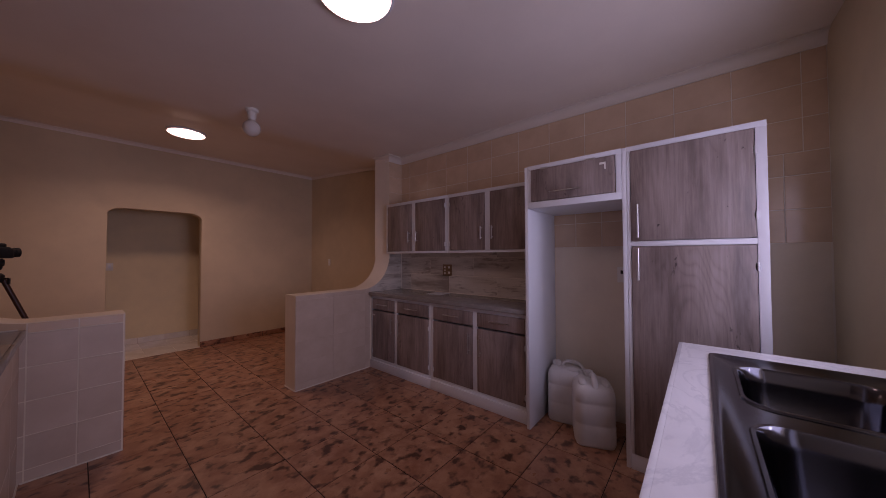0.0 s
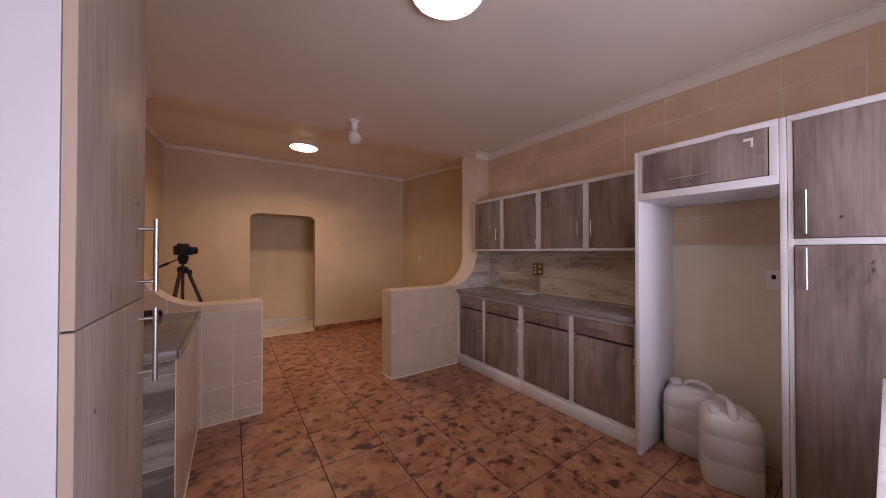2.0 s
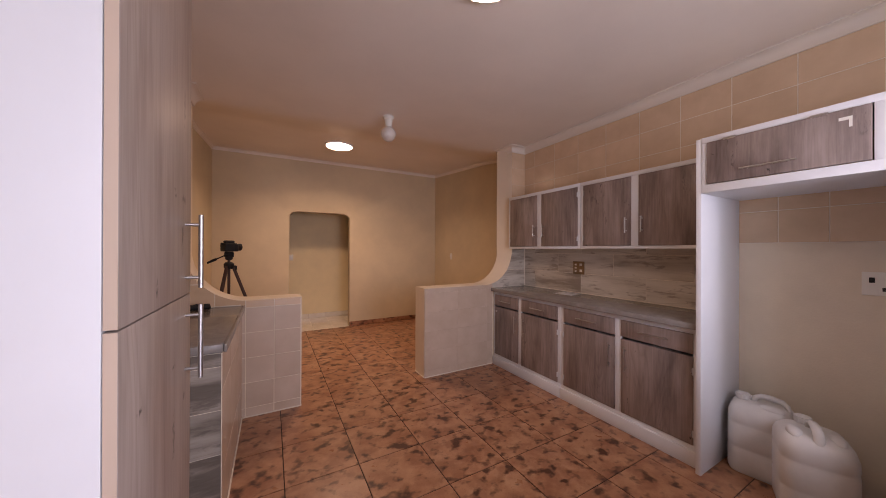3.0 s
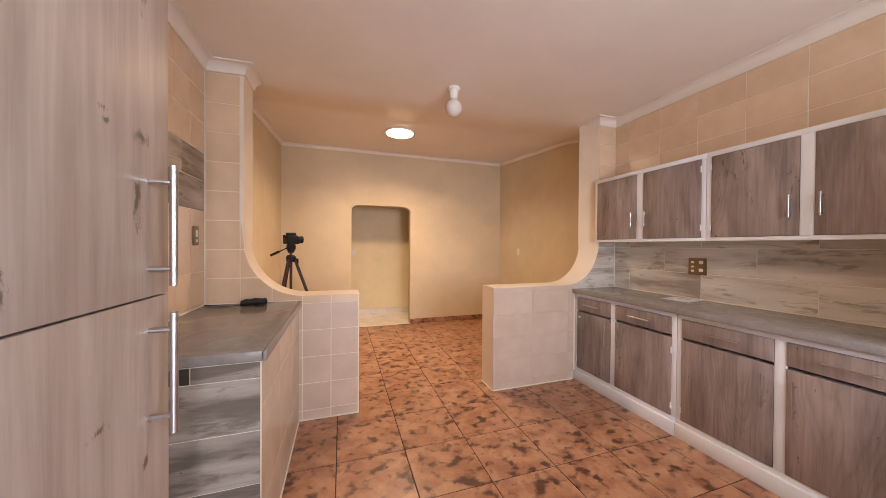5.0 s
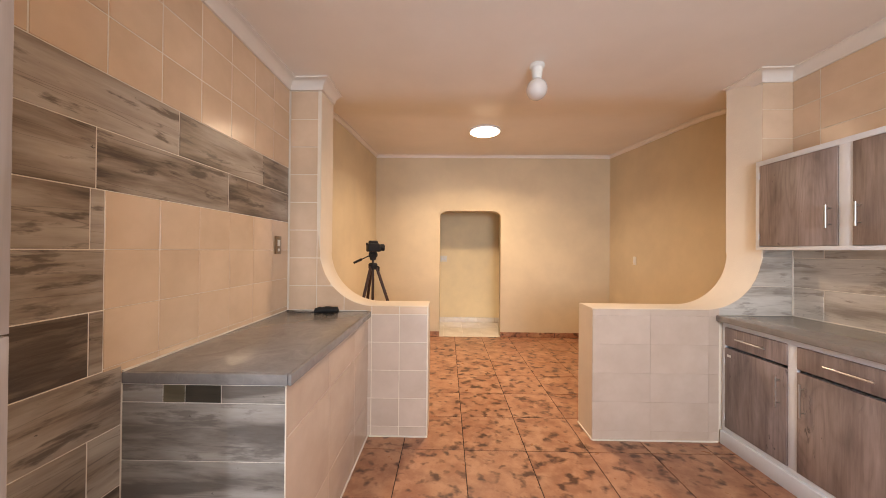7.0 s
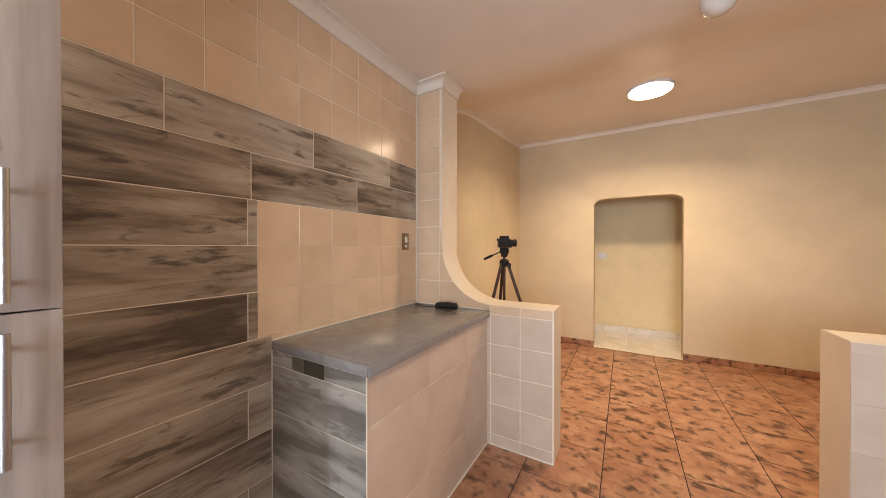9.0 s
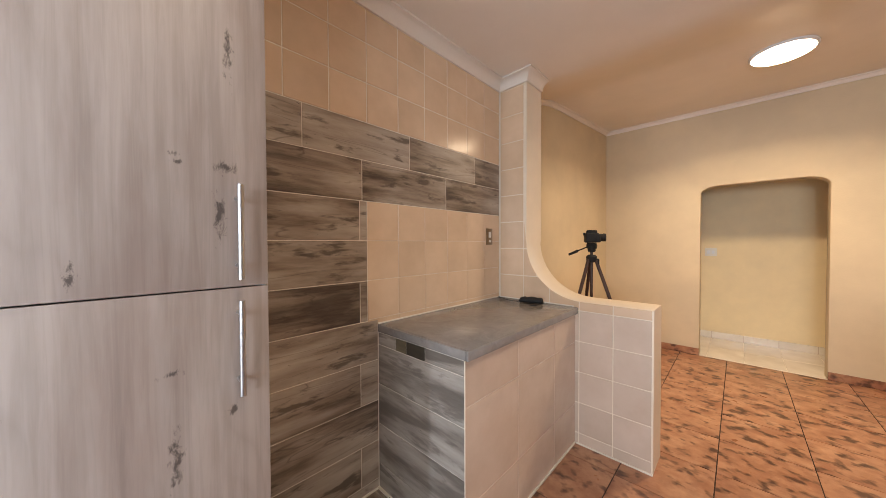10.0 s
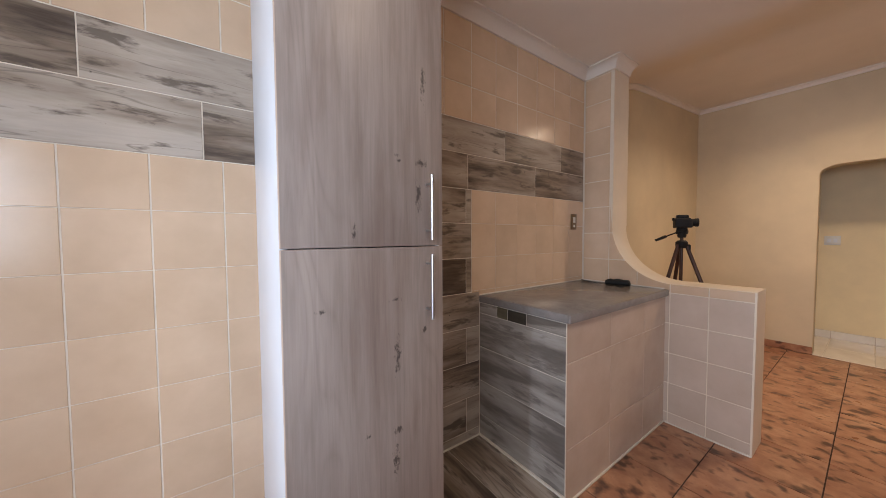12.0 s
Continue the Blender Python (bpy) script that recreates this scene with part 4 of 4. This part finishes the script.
# ---- tripod and camera ----
def tripod(x, y):
    c = thing("tripod", (x, y, 0), "black camera tripod with bronze legs on the floor", "tripod")
    for a in (4, 124, 244):
        d = Vector((math.cos(radians(a)), math.sin(radians(a)), 0))
        foot = Vector((x, y, 0.012)) + d * 0.45
        hub = Vector((x, y, 1.235)) + d * 0.035
        k = hub + (foot - hub) * 0.42
        k2 = hub + (foot - hub) * 0.72
        leg = part("leg", rod(bmesh.new(), hub, k, 0.0155, 12), LEGS, c, "bronze tubular leg")
        part("lower_leg", rod(rod(bmesh.new(), k, k2, 0.0115, 10), k2, foot, 0.0085, 10), LEGS, leg)
        part("clamp", rod(bmesh.new(), k - (foot - hub).normalized() * 0.02, k + (foot - hub).normalized() * 0.025, 0.019, 10), BLACK, leg)
        part("rubber_foot", rod(bmesh.new(), foot + Vector((0, 0, -0.012)), foot + Vector((0, 0, 0.02)), 0.014, 10, 0.01), BLACK, leg)
        part("brace", rod(bmesh.new(), Vector((x, y, 0.86)), k, 0.005, 6), BLACK, leg)
    part("hub", lathe([(0.0, 1.205), (0.036, 1.205), (0.046, 1.22), (0.046, 1.26), (0.03, 1.275), (0.0, 1.275)], (x, y, 0), 18), BLACK, c)
    part("centre_column", rod(bmesh.new(), (x, y, 0.84), (x, y, 1.325), 0.0135, 14), LEGS, c)
    bm = rod(bmesh.new(), (x + 0.045, y - 0.01, 1.235), (x + 0.065, y - 0.015, 1.235), 0.006, 8)
    rod(bm, (x + 0.065, y - 0.015, 1.235), (x + 0.065, y - 0.015, 1.19), 0.008, 8)
    part("crank", bm, BLACK, c)
    bm = lathe([(0.0, 1.30), (0.028, 1.30), (0.034, 1.315), (0.034, 1.345), (0.026, 1.352), (0.0, 1.352)], (x, y, 0), 18)
    rod(bm, (x - 0.04, y, 1.355), (x + 0.042, y, 1.355), 0.024, 14)
    box(bm, x - 0.035, x + 0.035, y - 0.028, y + 0.028, 1.37, 1.388, 0.004)
    head = part("pan_head", bm, BLACK, c)
    bm = rod(bmesh.new(), (x - 0.02, y - 0.01, 1.355), (x - 0.115, y - 0.08, 1.303), 0.006, 8)
    rod(bm, (x - 0.10, y - 0.07, 1.311), (x - 0.165, y - 0.118, 1.275), 0.0135, 12, 0.011)
    part("pan_handle", bm, BLACK, head)
    cam_ = thing("photo_camera", (x, y, 1.388), "black camera with a lens mounted on the tripod", "camera")
    m = pose(x, y, 1.389, 0, 0, 28)
    bm = box(bmesh.new(), -0.06, 0.055, -0.06, 0.06, 0.0, 0.088, 0.012, 3)
    box(bm, -0.045, 0.045, -0.03, 0.03, 0.08, 0.116, 0.012, 3)
    box(bm, 0.03, 0.068, -0.062, -0.03, 0.0, 0.076, 0.011, 3)
    bm.transform(m)
    part("body", bm, BLACK, cam_)
    bm = rod(rod(bmesh.new(), (0.05, 0.006, 0.046), (0.095, 0.006, 0.046), 0.034, 22), (0.095, 0.006, 0.046), (0.117, 0.006, 0.046), 0.037, 22)
    bm.transform(m)
    lens = part("lens", bm, BLACK, cam_)
    bm = rod(bmesh.new(), (0.115, 0.006, 0.046), (0.1185, 0.006, 0.046), 0.03, 22)
    bm.transform(m)
    part("front_glass", bm, LENSGLASS, lens)
    bm = box(bmesh.new(), -0.073, -0.059, -0.018, 0.018, 0.066, 0.092, 0.004)
    bm.transform(m)
    part("eyepiece", bm, BLACK, cam_)


tripod(-0.262, 4.30)


# ---- small things ----
def tube(points, r, seg=8):
    cu = [Vector(p) for p in points]
    for _ in range(2):
        cu = [cu[0]] + [q for a, b in zip(cu, cu[1:]) for q in (a * 0.75 + b * 0.25, a * 0.25 + b * 0.75)] + [cu[-1]]
    bm, rings = bmesh.new(), []
    for k, p in enumerate(cu):
        d = (cu[min(k + 1, len(cu) - 1)] - cu[max(k - 1, 0)]).normalized()
        q = d.to_track_quat("Z", "Y")
        rings.append([p + q @ Vector((r * math.cos(2 * math.pi * i / seg), r * math.sin(2 * math.pi * i / seg), 0)) for i in range(seg)])
    loft(bm, rings, True, True)
    return bm


def charger():
    c = thing("charger", (-0.37, 3.34, 0.945), "black charger with a thin cable on the counter", "charger")
    bm = bmesh.new()
    m = pose(-0.365, 3.335, 0.9455, 0, 0, 14)
    prof = [(-0.085, 0.014, 0.010), (-0.08, 0.026, 0.018), (-0.045, 0.033, 0.024), (-0.03, 0.030, 0.021), (0.0, 0.034, 0.025), (0.045, 0.030, 0.022), (0.075, 0.032, 0.022), (0.083, 0.02, 0.013)]
    loft(bm, [[(x, w * math.cos(radians(a)), h + h * math.sin(radians(a))) for a in range(0, 360, 30)] for x, w, h in prof], True, True)
    bm.transform(m)
    part("body", bm, BLACK, c, smooth=50)
    part("cable", tube([(-0.44, 3.315, 0.955), (-0.48, 3.30, 0.95), (-0.55, 3.32, 0.949), (-0.63, 3.36, 0.949), (-0.69, 3.40, 0.949)], 0.0032), BLACK, c)
    part("cable", tube([(-0.30, 3.31, 0.955), (-0.285, 3.26, 0.95), (-0.32, 3.245, 0.949), (-0.35, 3.28, 0.949)], 0.0032), BLACK, c)


charger()
sheet = thing("paper_sheet", (2.95, 2.62, 0.946), "white printed sheet of paper on the worktop", "paper")
bm_ = box(bmesh.new(), -0.115, 0.10, -0.105, 0.105, 0.0, 0.0012)
bm_.transform(pose(2.945, 2.625, 0.9455, 0, 0, 8))
part("page", bm_, WHITE, sheet)
bm_ = box(bmesh.new(), 0.02, 0.035, -0.06, 0.05, 0.0013, 0.0017)
bm_.transform(pose(2.945, 2.625, 0.9455, 0, 0, 8))
part("print", bm_, PRINT, sheet, "grey line of print")


def plate(name, label, at, turn, w, h, mat, rockers, rmat):
    """A wall plate with rockers or sockets; its face looks along local -y."""
    c = thing(name, at, label, "switch")
    m = pose(*at, 0, 0, turn)
    bm = box(bmesh.new(), -w / 2, w / 2, -0.009, 0.0, -h / 2, h / 2, 0.003)
    bm.transform(m)
    face = part("plate", bm, mat, c)
    for x, z, a, b in rockers:
        bm = box(bmesh.new(), x - a / 2, x + a / 2, -0.0125, -0.0088, z - b / 2, z + b / 2, 0.0012)
        bm.transform(m)
        part("rocker", bm, rmat, face)
    return c


plate("wall_socket", "tarnished double socket plate above the worktop", (XR - 0.002, 2.592, 1.222), -90, 0.138, 0.14, BRASS,
      [(-0.035, 0.035, 0.022, 0.018), (-0.035, -0.002, 0.022, 0.014), (-0.035, -0.038, 0.022, 0.018), (0.03, 0.035, 0.03, 0.026), (0.03, -0.03, 0.03, 0.026)], PLASTIC)
plate("wall_socket", "white wall socket inside the fridge niche", (XR - 0.0045, 0.675, 1.235), -90, 0.13, 0.13, PLASTIC, [(-0.03, 0.02, 0.02, 0.03), (0.03, 0.0, 0.012, 0.02), (0.01, -0.03, 0.012, 0.02)], BLACK)
plate("light_switch", "tarnished metal switch plate on the tiles", (XL + 0.002, 3.275, 1.437), 90, 0.075, 0.128, BRASS, [(0.0, 0.015, 0.03, 0.045), (0.0, -0.035, 0.02, 0.02)], PLASTIC)
plate("light_switch", "small white light switch on cream wall", (3.187, 5.53, 1.285), -93, 0.075, 0.12, PLASTIC, [(0.0, 0.0, 0.028, 0.05)], WHITE)
plate("light_switch", "small white switch plate in the passage", (0.44, YH - 0.001, 1.247), 0, 0.13, 0.115, PLASTIC, [(-0.025, 0.0, 0.03, 0.045), (0.025, 0.0, 0.03, 0.045)], WHITE)


def bead(name, rows, label):
    return structure(name, boxes(*rows), GROUT, label, "trim")


bead("trim_5", [(-0.0835, -0.0795, 2.2330, 2.2370, 0.0, 0.9)], "white grouted outer corner of the counter")
bead("trim_6", [(XL + 0.0012, XL + 0.009, YP - 0.011, YP - 0.0045, 0.947, zc(XL) - 0.08), (XR - 0.008, XR - 0.0012, YP - 0.01, YP - 0.0045, 0.947, 1.43)], "white grouted inner corners")
bead("trim_7", [(XL + 0.0012, XL + 0.008, 2.235, YP - 0.012, 0.9455, 0.952), (XL + 0.009, -0.09, YP - 0.012, YP - 0.0045, 0.9455, 0.952), (XR - 0.008, XR - 0.0012, 1.31, YP - 0.011, 0.9455, 0.953)], "white sealant along the worktops")
bead("trim_8", [(-0.0822, -0.0745, 2.243, YP - 0.008, 0.001, 0.010), (-0.07, HL, YP - 0.012, YP - 0.004, 0.001, 0.010), (HR, 2.53, YP - 0.012, YP - 0.004, 0.001, 0.010), (HR - 0.008, HR, YP, YQ, 0.001, 0.010),
                (XL + 0.002, -0.085, 2.2260, 2.2360, 0.034, 0.046), (XL + 0.0012, XL + 0.008, 1.51, 2.225, 0.034, 0.043)], "pale grout line along the wall foot")


def skirting():
    rows = []
    for a, b in ((-0.66, AX0), (AX1, XR2 - 0.01)):
        n = max(1, round((b - a) / 0.43))
        rows += [("x", a + (b - a) * k / n, a + (b - a) * (k + 1) / n) for k in range(n)]
    base_far = structure("baseboard", boxes((-0.66, AX0 - 0.002, YF - 0.006, YF - 0.001, 0.001, 0.082), (AX1 + 0.002, XR2 - 0.01, YF - 0.006, YF - 0.001, 0.001, 0.082)), DARKGROUT, "terracotta tile skirting along the far wall", "baseboard")
    p = Plane(base_far, (0, YF - 0.006, 0), (1, 0, 0), (0, 0, 1))
    for _, a, b in rows:
        p.lay("skirting_tile", a + 0.003, b - 0.001, 0.002, 0.086, TERRA, 0.005, 0.006)
    base_in = structure("baseboard_passage", boxes((-0.3, 2.2, YH - 0.006, YH - 0.001, 0.001, 0.098)), BAND, "white tile skirting in the passage", "baseboard")
    p = Plane(base_in, (0, YH - 0.006, 0), (1, 0, 0), (0, 0, 1))
    for k in range(7):
        p.lay("skirting_tile", -0.2 + k * 0.33, 0.13 + k * 0.33, 0.002, 0.1, WTILE, 0.005, 0.006)
    base_right = structure("baseboard_right", slab_xy([(XN + 0.008, YQ), (XN + 0.018, YQ), (XR2, YF - 0.02), (XR2 - 0.01, YF - 0.02)], 0.001, 0.086), TERRA, "terracotta skirting along the side wall", "baseboard")
    structure("baseboard_left", slab_xy([(-0.735, YQ), (-0.715, YQ), (-0.66, YF - 0.02), (-0.675, YF - 0.02)], 0.001, 0.086), TERRA, "terracotta skirting along the side wall", "baseboard")


skirting()


# ---- tiles, last ----
set_tiles()
swept_tiles(pier_left, XL, HL, sweep_left, HL - 2 * 0.211 - 0.007, 0.288, PINK, (PINK, BEIGE))
swept_tiles(pier_right, HR, 2.54, sweep_right, HR, 0.288, PINK, (PINK,), 0.43, 0.215, 0.0005)
swept_rows(pier_right, 2.54, XR, sweep_right, (0.945, 1.16, 1.375, 1.435), SPLASH)
swept_rows(pier_right, XB, XR, sweep_right, (1.435, 1.62, 1.835, 2.05, 2.2665, 2.483, 2.70), BEIGE)
set_floor()
